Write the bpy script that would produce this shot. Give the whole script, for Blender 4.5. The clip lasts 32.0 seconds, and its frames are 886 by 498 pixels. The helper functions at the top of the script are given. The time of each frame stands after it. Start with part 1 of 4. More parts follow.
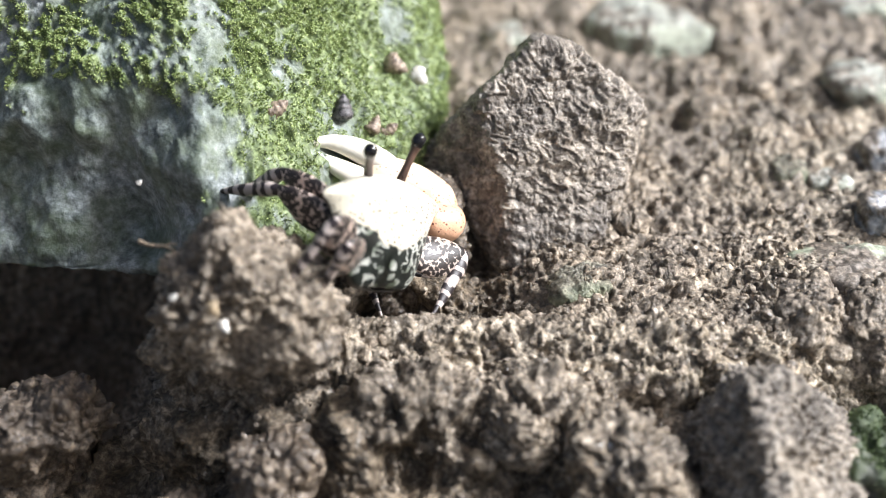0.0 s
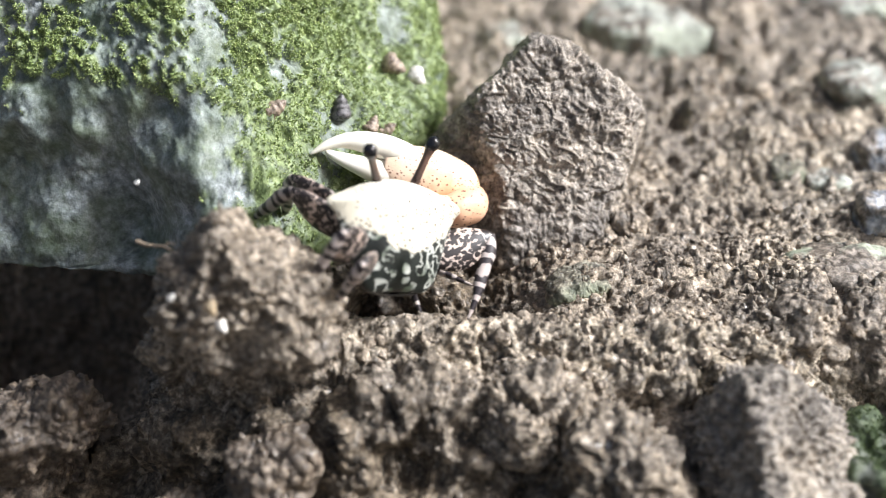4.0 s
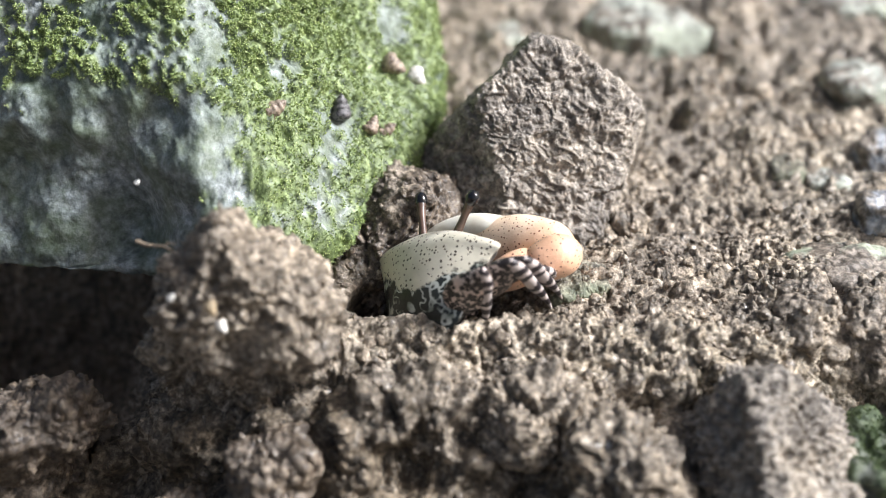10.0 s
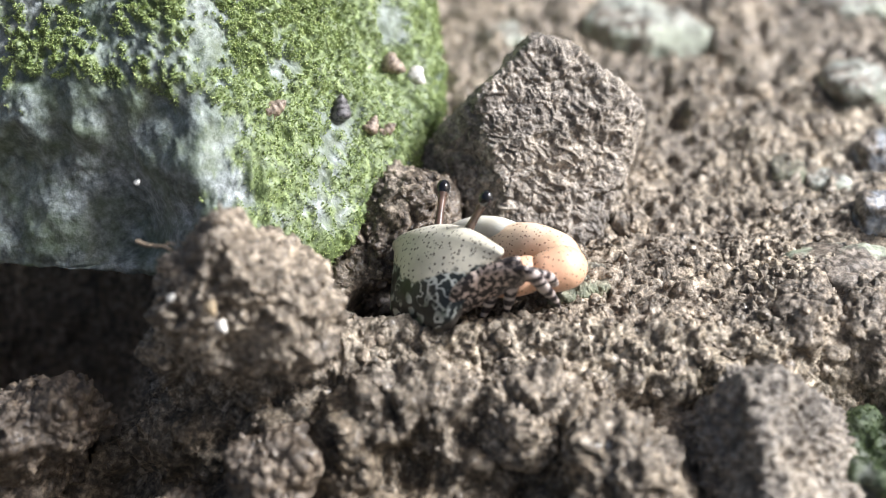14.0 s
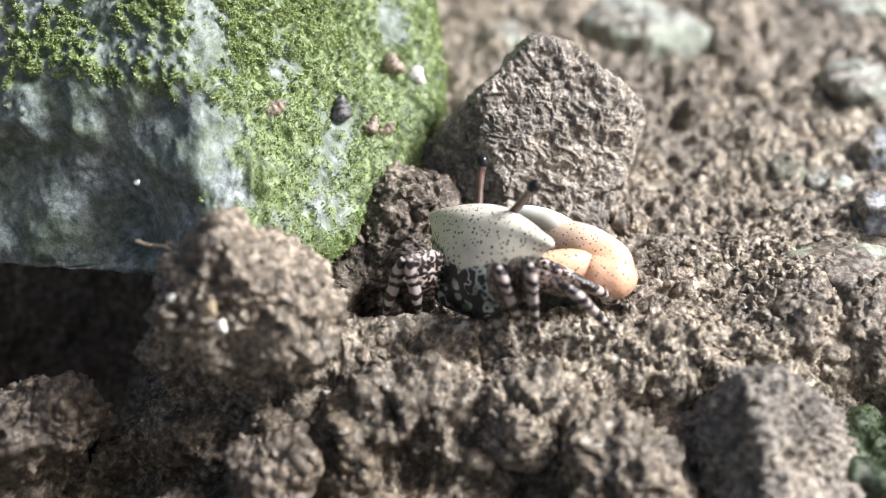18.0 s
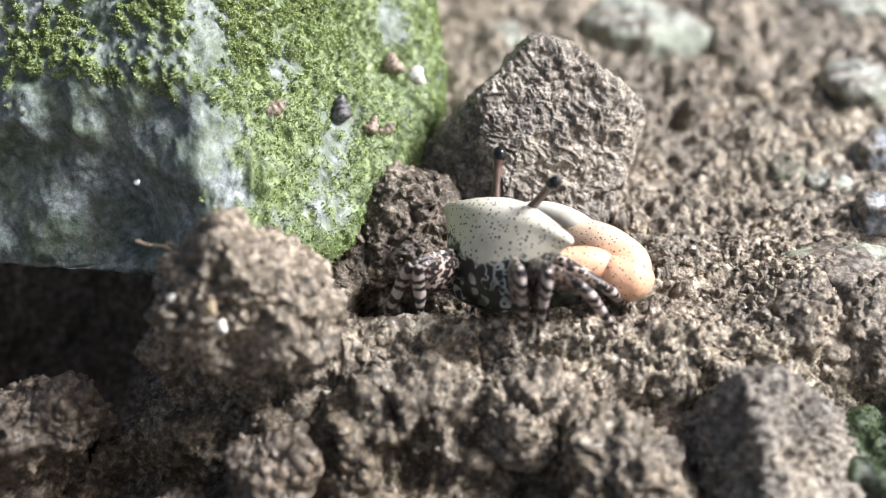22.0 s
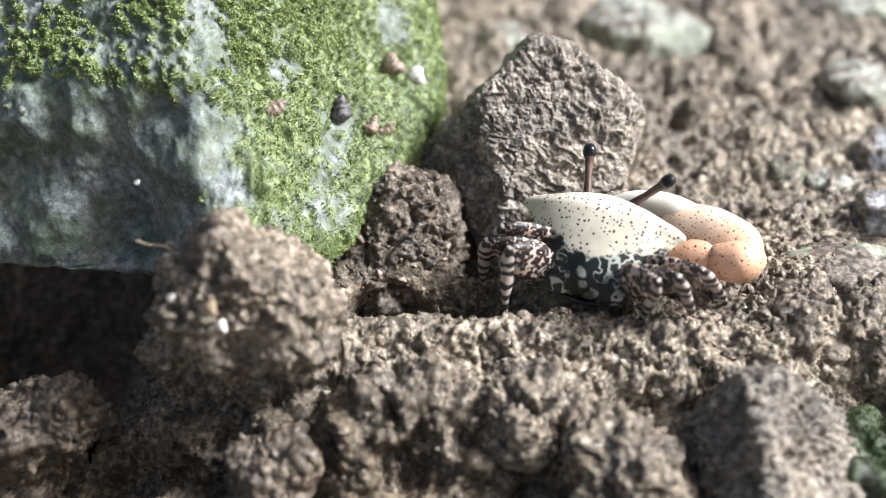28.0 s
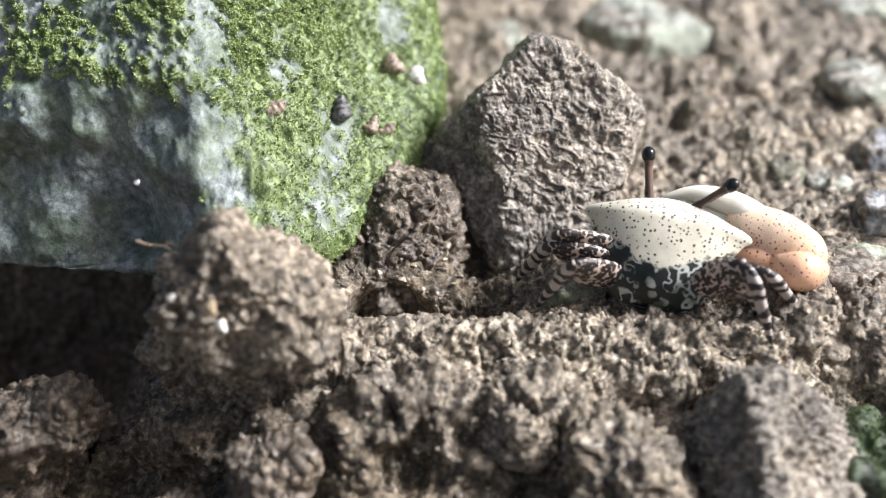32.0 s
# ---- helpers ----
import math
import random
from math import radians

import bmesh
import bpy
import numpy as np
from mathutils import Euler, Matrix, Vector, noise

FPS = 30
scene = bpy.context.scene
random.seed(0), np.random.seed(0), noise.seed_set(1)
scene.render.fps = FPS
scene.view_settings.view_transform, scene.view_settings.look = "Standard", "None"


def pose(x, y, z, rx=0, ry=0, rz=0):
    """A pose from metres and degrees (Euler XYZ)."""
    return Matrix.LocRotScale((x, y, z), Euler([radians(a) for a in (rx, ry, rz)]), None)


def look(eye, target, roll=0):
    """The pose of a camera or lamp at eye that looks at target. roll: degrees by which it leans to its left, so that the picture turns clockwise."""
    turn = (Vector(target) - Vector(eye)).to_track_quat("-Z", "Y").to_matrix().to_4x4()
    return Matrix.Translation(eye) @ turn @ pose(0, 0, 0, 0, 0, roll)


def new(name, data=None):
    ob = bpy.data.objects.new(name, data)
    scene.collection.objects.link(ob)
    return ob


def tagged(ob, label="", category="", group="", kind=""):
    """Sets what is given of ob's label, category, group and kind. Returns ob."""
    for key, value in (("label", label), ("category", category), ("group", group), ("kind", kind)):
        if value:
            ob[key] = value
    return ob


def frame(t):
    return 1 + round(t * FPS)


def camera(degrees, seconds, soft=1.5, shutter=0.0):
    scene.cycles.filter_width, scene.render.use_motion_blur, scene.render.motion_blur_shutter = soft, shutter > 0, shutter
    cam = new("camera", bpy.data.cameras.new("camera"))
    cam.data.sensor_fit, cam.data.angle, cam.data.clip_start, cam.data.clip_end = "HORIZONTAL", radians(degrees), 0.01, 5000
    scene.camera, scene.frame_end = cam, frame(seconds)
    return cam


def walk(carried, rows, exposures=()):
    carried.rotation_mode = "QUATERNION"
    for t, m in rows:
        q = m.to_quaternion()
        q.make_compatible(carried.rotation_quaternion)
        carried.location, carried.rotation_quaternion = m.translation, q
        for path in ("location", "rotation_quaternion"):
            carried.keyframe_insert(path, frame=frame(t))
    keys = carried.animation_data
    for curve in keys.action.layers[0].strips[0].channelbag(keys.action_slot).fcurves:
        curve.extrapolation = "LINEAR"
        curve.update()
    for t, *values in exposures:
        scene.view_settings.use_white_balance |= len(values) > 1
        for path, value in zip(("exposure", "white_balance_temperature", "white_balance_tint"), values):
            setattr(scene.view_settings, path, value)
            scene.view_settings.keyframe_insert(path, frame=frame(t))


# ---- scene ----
# ---- camera ----
cam = camera(34, 32.0, soft=0.9, shutter=0.5)
EYE = (0.0, -0.180, 0.126)
SETTLED = look(EYE, (0, 0, 0))
walk(cam, [(0.0, SETTLED @ pose(0, 0, 0, 0, 0.08, 0)), (0.2, SETTLED), (32.0, SETTLED)])
cam.data.dof.use_dof = True
cam.data.dof.focus_distance = 0.210
cam.data.dof.aperture_fstop = 9.5

# ---- light ----
SUN_WAY = Vector((0.73, 0.0, 0.66)).normalized()
world = bpy.data.worlds.new("world")
scene.world = world
world.use_nodes = True
sky = world.node_tree.nodes.new("ShaderNodeTexSky")
sky.sky_type, sky.sun_disc, sky.dust_density, sky.ozone_density = "NISHITA", False, 6.0, 0.3
sky.sun_elevation = math.asin(SUN_WAY.z)
sky.sun_rotation = math.atan2(SUN_WAY.x, SUN_WAY.y)
world.node_tree.links.new(sky.outputs[0], world.node_tree.nodes["Background"].inputs[0])
world.node_tree.nodes["Background"].inputs[1].default_value = 0.070
lamp = bpy.data.lights.new("sun", "SUN")
lamp.energy, lamp.angle, lamp.color = 4.9, radians(17), (0.94, 0.98, 1.06)
sun = new("sun", lamp)
sun.matrix_world = SUN_WAY.to_track_quat("Z", "Y").to_matrix().to_4x4()
scene.view_settings.exposure = 0.85

# ---- noise ----
_r = np.random.RandomState(11)
PERM = _r.permutation(4096)
GRAD = _r.normal(size=(4096, 3))
GRAD /= np.linalg.norm(GRAD, axis=1)[:, None]
JIT = _r.rand(4096, 3)


def hashed(i):
    return PERM[(PERM[(PERM[i[:, 0] & 4095] + i[:, 1]) & 4095] + i[:, 2]) & 4095]


def gnoise(p):
    """Gradient noise, about -0.7 to 0.7."""
    i = np.floor(p).astype(np.int64)
    f = p - i
    u = f * f * f * (f * (f * 6 - 15) + 10)
    out = np.zeros(len(p))
    for dx in (0, 1):
        for dy in (0, 1):
            for dz in (0, 1):
                g = GRAD[hashed(i + np.array((dx, dy, dz)))]
                w = (u[:, 0] if dx else 1 - u[:, 0]) * (u[:, 1] if dy else 1 - u[:, 1]) * (u[:, 2] if dz else 1 - u[:, 2])
                out += w * ((f[:, 0] - dx) * g[:, 0] + (f[:, 1] - dy) * g[:, 1] + (f[:, 2] - dz) * g[:, 2])
    return out


def fbm(p, size, octaves=3, gain=0.5, billow=False, seed=0.0):
    out, amp = np.zeros(len(p)), 1.0
    q = p / size + seed * 17.31
    for _ in range(octaves):
        n = gnoise(q)
        out += amp * (0.35 - 1.6 * np.abs(n) if billow else n)
        q, amp = q * 2.03 + 5.7, amp * gain
    return out


def cells(p, size, seed=0.0):
    """Distance to the nearest of scattered points, 0 to about 1."""
    q = p / size + seed * 9.77
    i = np.floor(q).astype(np.int64)
    best = np.full(len(p), 9.0)
    for dx in (-1, 0, 1):
        for dy in (-1, 0, 1):
            for dz in (-1, 0, 1):
                c = i + np.array((dx, dy, dz))
                d = c + JIT[hashed(c)] - q
                best = np.minimum(best, (d * d).sum(axis=1))
    return np.sqrt(best)


def cobble(p, size, seed=0.0):
    """Rounded crumbs packed side by side with sharp creases between, -0.6 to 0.4."""
    d = cells(p, size, seed)
    return 0.4 - np.minimum(d * d, 1.0)


def wander(p, size, far, seed):
    """Points shifted unevenly by about that far."""
    return p + np.stack([fbm(p, size, 2, seed=seed), fbm(p, size, 2, seed=seed + 1), fbm(p, size, 2, seed=seed + 4)], axis=1) * far


def grit(p, size, seed, much=1.0):
    """Separate round crumbs standing out of the surface, of uneven size, in units of size."""
    d = cells(wander(p, size * 0.7, size * 0.35, seed + 60), size, seed)
    r = np.clip(0.30 + 0.55 * fbm(p, size * 1.7, 1, seed=seed + 70), 0.0, 0.52) * much
    return np.sqrt(np.clip(r * r - d * d, 0, 1))


def soil_relief(p, rough=1.0):
    """Crumbly mud: lumps, crumbs and grains, in mm."""
    q = wander(p, 7.0, 3.6, 6)
    big = cobble(q, 10.5, 1) * 1.5 + fbm(q, 11.0, 2, 0.5, True, seed=11) * 1.7
    lump = cobble(wander(q, 2.6, 1.7, 41), 4.6, 2) * 0.8
    rugged = fbm(wander(p, 2.2, 0.9, 15), 5.0, 5, 0.64, True, seed=17) * 1.45
    where = np.clip(0.9 + 1.8 * fbm(p, 7.0, 2, seed=5), 0.15, 1.7)
    crumb = grit(p, 3.1, 3) * 2.4 + grit(p, 1.6, 9) * 1.5 + grit(p, 0.9, 4) * 0.9
    pit = np.clip(0.36 - cells(wander(q, 2.0, 1.5, 67), 3.4, 14), 0, 1) * 4.5
    return rough * (big + lump + rugged + where * (crumb - 0.2) - pit)


# ---- materials ----
def material(name, shade, rough=(0.4, 0.7), bump=0.3, grain=0.0006, spec=0.5, wet=0.0):
    """A node material; shade(nodes, links, coords) gives the colour's socket."""
    m = bpy.data.materials.new(name)
    m.use_nodes = True
    n, l = m.node_tree.nodes, m.node_tree.links
    b = n["Principled BSDF"]
    coords = n.new("ShaderNodeTexCoord").outputs["Object"]
    l.new(shade(n, l, coords), b.inputs["Base Color"])
    t = noise_node(n, l, coords, 1 / (grain * 7), 5)
    r = n.new("ShaderNodeMapRange")
    r.inputs["From Min"].default_value, r.inputs["From Max"].default_value = 0.35, 0.65
    r.inputs["To Min"].default_value, r.inputs["To Max"].default_value = rough
    l.new(t, r.inputs["Value"]), l.new(r.outputs[0], b.inputs["Roughness"])
    b.inputs["Specular IOR Level"].default_value = spec
    b.inputs["Coat Weight"].default_value, b.inputs["Coat Roughness"].default_value = wet, 0.16
    if bump:
        k = n.new("ShaderNodeBump")
        k.inputs["Strength"].default_value, k.inputs["Distance"].default_value = bump, grain
        l.new(noise_node(n, l, coords, 1 / grain, 4, 0.65), k.inputs["Height"])
        l.new(k.outputs[0], b.inputs["Normal"])
    return m


def noise_node(n, l, coords, scale, detail=3, rough=0.55, distort=0.0):
    t = n.new("ShaderNodeTexNoise")
    t.inputs["Scale"].default_value, t.inputs["Detail"].default_value = scale, detail
    t.inputs["Roughness"].default_value, t.inputs["Distortion"].default_value = rough, distort
    l.new(coords, t.inputs["Vector"])
    return t.outputs["Fac"]


def ramp(n, l, fac, *stops):
    r = n.new("ShaderNodeValToRGB")
    e = r.color_ramp.elements
    while len(e) < len(stops):
        e.new(0.5)
    for k, (at, c) in zip(e, stops):
        k.position, k.color = at, (*c, 1)
    l.new(fac, r.inputs[0])
    return r.outputs[0]


def mix(n, l, fac, a, b, blend="MIX"):
    m = n.new("ShaderNodeMix")
    m.data_type, m.blend_type = "RGBA", blend
    for socket, v in ((m.inputs[0], fac), (m.inputs[6], a), (m.inputs[7], b)):
        if isinstance(v, (int, float)):
            socket.default_value = v
        elif isinstance(v, tuple):
            socket.default_value = (*v, 1)
        else:
            l.new(v, socket)
    return m.outputs[2]


def soil_shade(dark, mid, pale, green=0.0, damp_shade=False):
    def shade(n, l, c):
        fine = ramp(n, l, noise_node(n, l, c, 900, 5, 0.68), (0.40, dark), (0.51, mid), (0.62, pale))
        patch = ramp(n, l, noise_node(n, l, c, 260, 3, 0.6), (0.36, (0.70, 0.68, 0.66)), (0.64, (1.22, 1.2, 1.18)))
        broad = ramp(n, l, noise_node(n, l, c, 70, 3), (0.35, (0.78, 0.77, 0.78)), (0.65, (1.14, 1.1, 1.05)))
        out = mix(n, l, 1.0, mix(n, l, 1.0, fine, patch, "MULTIPLY"), broad, "MULTIPLY")
        if damp_shade:
            # darkens for damp mud and for shade painted into the colour
            a = n.new("ShaderNodeAttribute")
            a.attribute_name = "damp_shade"
            out = mix(n, l, a.outputs["Fac"], out, mix(n, l, 1.0, out, (0.54, 0.50, 0.43), "MULTIPLY"))
            # brightens the colour where sunlight is painted in
            d = n.new("ShaderNodeAttribute")
            d.attribute_name = "sunlit"
            out = mix(n, l, d.outputs["Fac"], out, mix(n, l, 1.0, out, (1.38, 1.40, 1.36), "MULTIPLY"))
        if green:
            spot = ramp(n, l, noise_node(n, l, c, 60, 3, 0.5), (0.5, (0, 0, 0)), (0.62, (green, green, green)))
            out = mix(n, l, spot, out, (0.16, 0.19, 0.12))
        return out
    return shade


MUD = material("mud", soil_shade((0.090, 0.075, 0.056), (0.222, 0.186, 0.142), (0.47, 0.415, 0.34), damp_shade=True), (0.35, 0.7), 1.0, 0.0005, wet=0.12)
# darker mud: dark brown damp clod, and shade painted on the front left clods
MUD_DAMP_SHADED = material("damp_shaded_mud", soil_shade((0.052, 0.040, 0.030), (0.118, 0.094, 0.070), (0.24, 0.20, 0.155)), (0.28, 0.55), 0.7, 0.0005, wet=0.15)
STONE_MUDDY = material("muddy_stone", soil_shade((0.118, 0.104, 0.087), (0.258, 0.229, 0.193), (0.46, 0.425, 0.37)), (0.35, 0.65), 1.0, 0.0005, wet=0.1)
MUD_ALGAE = material("algae_mud", soil_shade((0.08, 0.075, 0.056), (0.2, 0.19, 0.145), (0.40, 0.39, 0.31), 0.75), (0.25, 0.5), 0.9, 0.00045)
def caked_shade(clean, mud, share):
    """A stone partly covered with mud."""
    def shade(n, l, c):
        cover = ramp(n, l, noise_node(n, l, c, 130, 5, 0.65), (share, (1, 1, 1)), (share + 0.08, (0, 0, 0)))
        return mix(n, l, cover, clean(n, l, c), mud(n, l, c))
    return shade


BROWN = soil_shade((0.085, 0.074, 0.059), (0.21, 0.181, 0.146), (0.42, 0.375, 0.32))
STONE_PALE = material("pale_stone", caked_shade(soil_shade((0.22, 0.235, 0.21), (0.36, 0.385, 0.345), (0.56, 0.59, 0.54), 0.5), BROWN, 0.42), (0.35, 0.6), 0.6, 0.0007)
STONE_GREEN = material("greenish_stone", caked_shade(soil_shade((0.17, 0.195, 0.15), (0.28, 0.315, 0.245), (0.43, 0.47, 0.38), 0.8), BROWN, 0.5), (0.3, 0.55), 0.6, 0.0006)
STONE_BLUE = material("bluish_stone", caked_shade(soil_shade((0.22, 0.25, 0.28), (0.36, 0.39, 0.43), (0.55, 0.59, 0.64)), BROWN, 0.44), (0.3, 0.5), 0.5, 0.0008)


def boulder_shade(n, l, c):
    a = n.new("ShaderNodeAttribute")
    a.attribute_name = "moss"
    stone = ramp(n, l, noise_node(n, l, c, 600, 6, 0.72), (0.34, (0.06, 0.07, 0.068)), (0.50, (0.19, 0.212, 0.212)), (0.66, (0.40, 0.43, 0.44)))
    stain = ramp(n, l, noise_node(n, l, c, 55, 3), (0.35, (0.68, 0.74, 0.66)), (0.65, (1.12, 1.1, 1.1)))
    stone = mix(n, l, 1.0, stone, stain, "MULTIPLY")
    film = ramp(n, l, noise_node(n, l, c, 170, 4, 0.6), (0.42, (0, 0, 0)), (0.60, (0.5, 0.5, 0.5)))
    stone = mix(n, l, film, stone, (0.085, 0.115, 0.045))
    algae = ramp(n, l, noise_node(n, l, c, 700, 4, 0.6), (0.34, (0.05, 0.07, 0.025)), (0.52, (0.14, 0.185, 0.065)), (0.68, (0.28, 0.34, 0.15)))
    return mix(n, l, a.outputs["Fac"], stone, algae)


def mossy_shade(n, l, c):
    stone_ = ramp(n, l, noise_node(n, l, c, 420, 5, 0.65), (0.3, (0.05, 0.052, 0.045)), (0.7, (0.16, 0.165, 0.14)))
    algae = ramp(n, l, noise_node(n, l, c, 700, 4, 0.6), (0.3, (0.02, 0.035, 0.014)), (0.75, (0.10, 0.13, 0.055)))
    return mix(n, l, ramp(n, l, noise_node(n, l, c, 150, 3), (0.38, (0, 0, 0)), (0.52, (1, 1, 1))), stone_, algae)


STONE_MOSSY = material("stone_with_moss", mossy_shade, (0.4, 0.7), 0.6, 0.0006)
BOULDER = material("mossy_stone", boulder_shade, (0.4, 0.7), 0.4, 0.0006)
MOSS = material("moss", lambda n, l, c: ramp(n, l, n.new("ShaderNodeNewGeometry").outputs["Random Per Island"],
                (0.0, (0.17, 0.225, 0.07)), (0.5, (0.265, 0.34, 0.12)), (1.0, (0.41, 0.47, 0.22))), (0.5, 0.75), 0, spec=0.25)

MOSS_DARK = material("dark_moss", lambda n, l, c: ramp(n, l, n.new("ShaderNodeNewGeometry").outputs["Random Per Island"],
                     (0.0, (0.025, 0.045, 0.012)), (0.5, (0.06, 0.095, 0.028)), (1.0, (0.13, 0.17, 0.065))), (0.45, 0.7), 0)


# ---- mesh helpers ----
def mesh_from(name, verts, faces, mat, smooth=True):
    """A mesh from arrays: verts in metres, faces of one size."""
    me = bpy.data.meshes.new(name)
    faces = np.asarray(faces, dtype=np.int32)
    k = faces.shape[1]
    me.vertices.add(len(verts)), me.loops.add(faces.size), me.polygons.add(len(faces))
    me.vertices.foreach_set("co", np.asarray(verts, dtype=np.float32).ravel())
    me.loops.foreach_set("vertex_index", faces.ravel())
    me.polygons.foreach_set("loop_start", np.arange(0, faces.size, k, dtype=np.int32))
    me.polygons.foreach_set("use_smooth", np.full(len(faces), smooth))
    me.update(calc_edges=True)
    me.materials.append(mat)
    return me


_balls = {}


def ball(level):
    """Unit icosphere as arrays."""
    if level not in _balls:
        bm = bmesh.new()
        bmesh.ops.create_icosphere(bm, subdivisions=level, radius=1)
        v = np.array([x.co[:] for x in bm.verts])
        f = np.array([[x.index for x in p.verts] for p in bm.faces])
        bm.free()
        _balls[level] = (v / np.linalg.norm(v, axis=1)[:, None], f)
    return _balls[level]


def rock_points(planes, level, sharp=12):
    """Points of a rounded many-sided block round the origin; planes: (nx, ny, nz, distance in mm)."""
    v, f = ball(level)
    total = np.zeros(len(v))
    for nx, ny, nz, d in planes:
        w = np.array((nx, ny, nz)) / math.sqrt(nx * nx + ny * ny + nz * nz)
        total += np.maximum(0, v @ w / d) ** sharp
    return v * (total ** (-1 / sharp))[:, None], f


def outward(p, f):
    a, b, c = p[f[:, 0]], p[f[:, 1]], p[f[:, 2]]
    fn = np.cross(b - a, c - a)
    n = np.zeros_like(p)
    for k in range(3):
        np.add.at(n, f[:, k], fn)
    return n / (np.linalg.norm(n, axis=1)[:, None] + 1e-12)


def part(name, data, mat, parent, label=""):
    """One mesh object under a thing or under a part; data: a bmesh or a mesh."""
    if isinstance(data, bmesh.types.BMesh):
        me = bpy.data.meshes.new(name)
        data.to_mesh(me), data.free()
        me.polygons.foreach_set("use_smooth", np.full(len(me.polygons), True))
        me.materials.append(mat)
        data = me
    ob = new(name, data)
    ob.parent = parent
    return tagged(ob, label)


# ---- ground ----
def hump(x, y, cx, cy, h, sx, sy):
    return h * np.exp(-((x - cx) / sx) ** 2 - ((y - cy) / sy) ** 2)


def burrow(x, y):
    """1 in the mouth of the crab's hole, 0 outside."""
    return np.exp(-(((x + 7.5) / 5.8) ** 2 + ((y + 13.5) / 5.2) ** 2) ** 3)


def lie(x, y):
    """The large lie of the mud, in mm."""
    front = np.clip(-20 - y, 0, 60)
    z = -(0.34 + 0.38 / (1 + np.exp(np.clip((x + 12) / 5, -50, 50)))) * front
    z = z + (2.0 + 0.3 / (1 + np.exp(np.clip(-(x - 6) / 4, -50, 50)))) * np.exp(-((y + 21.0 + 0.05 * x) / 3.6) ** 2) / (1 + np.exp(np.clip(-(x + 22) / 3, -50, 50)))
    z += -20 * burrow(x, y) + hump(x, y, 3, -12, -6.5, 12, 5) + hump(x, y, 5, 0, -8, 5, 6)
    z += hump(x, y, -7, 5, 11, 7, 6)
    z += hump(x, y, -68, 4, -55, 22, 18)
    z += hump(x, y, -44, -36, -32, 13, 8) + hump(x, y, -64, -45, -26, 15, 10) + hump(x, y, -66, -30, -6, 8, 12)
    z += hump(x, y, 58, -27, -11, 8, 5) + hump(x, y, 60, -41, -7, 7, 6)
    z += hump(x, y, 53, -9, 3, 9, 6)
    z += hump(x, y, 22, -9, 2.5, 7, 4)
    z += hump(x, y, -17, -31, -6, 4, 4) + hump(x, y, -8, -33, 3, 4, 4) + hump(x, y, 13, -32, 3.5, 5, 4)
    z += hump(x, y, 24, -39, 4, 5, 5) + hump(x, y, 35, -34, -6, 3.5, 5) + hump(x, y, 12, -41, -5, 4, 3)
    z += hump(x, y, -4, -43, -11, 6, 5) + hump(x, y, 9, -43, -8, 5, 4) + hump(x, y, -3, -31, 3.5, 6, 4) + hump(x, y, -13.5, -27.5, -5, 3, 2.5) + hump(x, y, -63, -17, -34, 20, 10)
    z += 0.05 * np.maximum(0, y - 20) * np.clip(x / 40, 0, 1)
    return z


def axis(marks):
    """Coordinates with the given spacing between marks: (from, to, step)..."""
    out = [np.arange(a, b, s) for a, b, s in marks]
    grow = [marks[-1][1]]
    while grow[-1] < 60000:
        grow.append(grow[-1] + max(1.0, (grow[-1] - marks[-1][1]) * 0.45))
    low = [marks[0][0]]
    while low[-1] > -60000:
        low.append(low[-1] - max(1.0, (marks[0][0] - low[-1]) * 0.45))
    return np.concatenate([low[:0:-1], *out, grow])


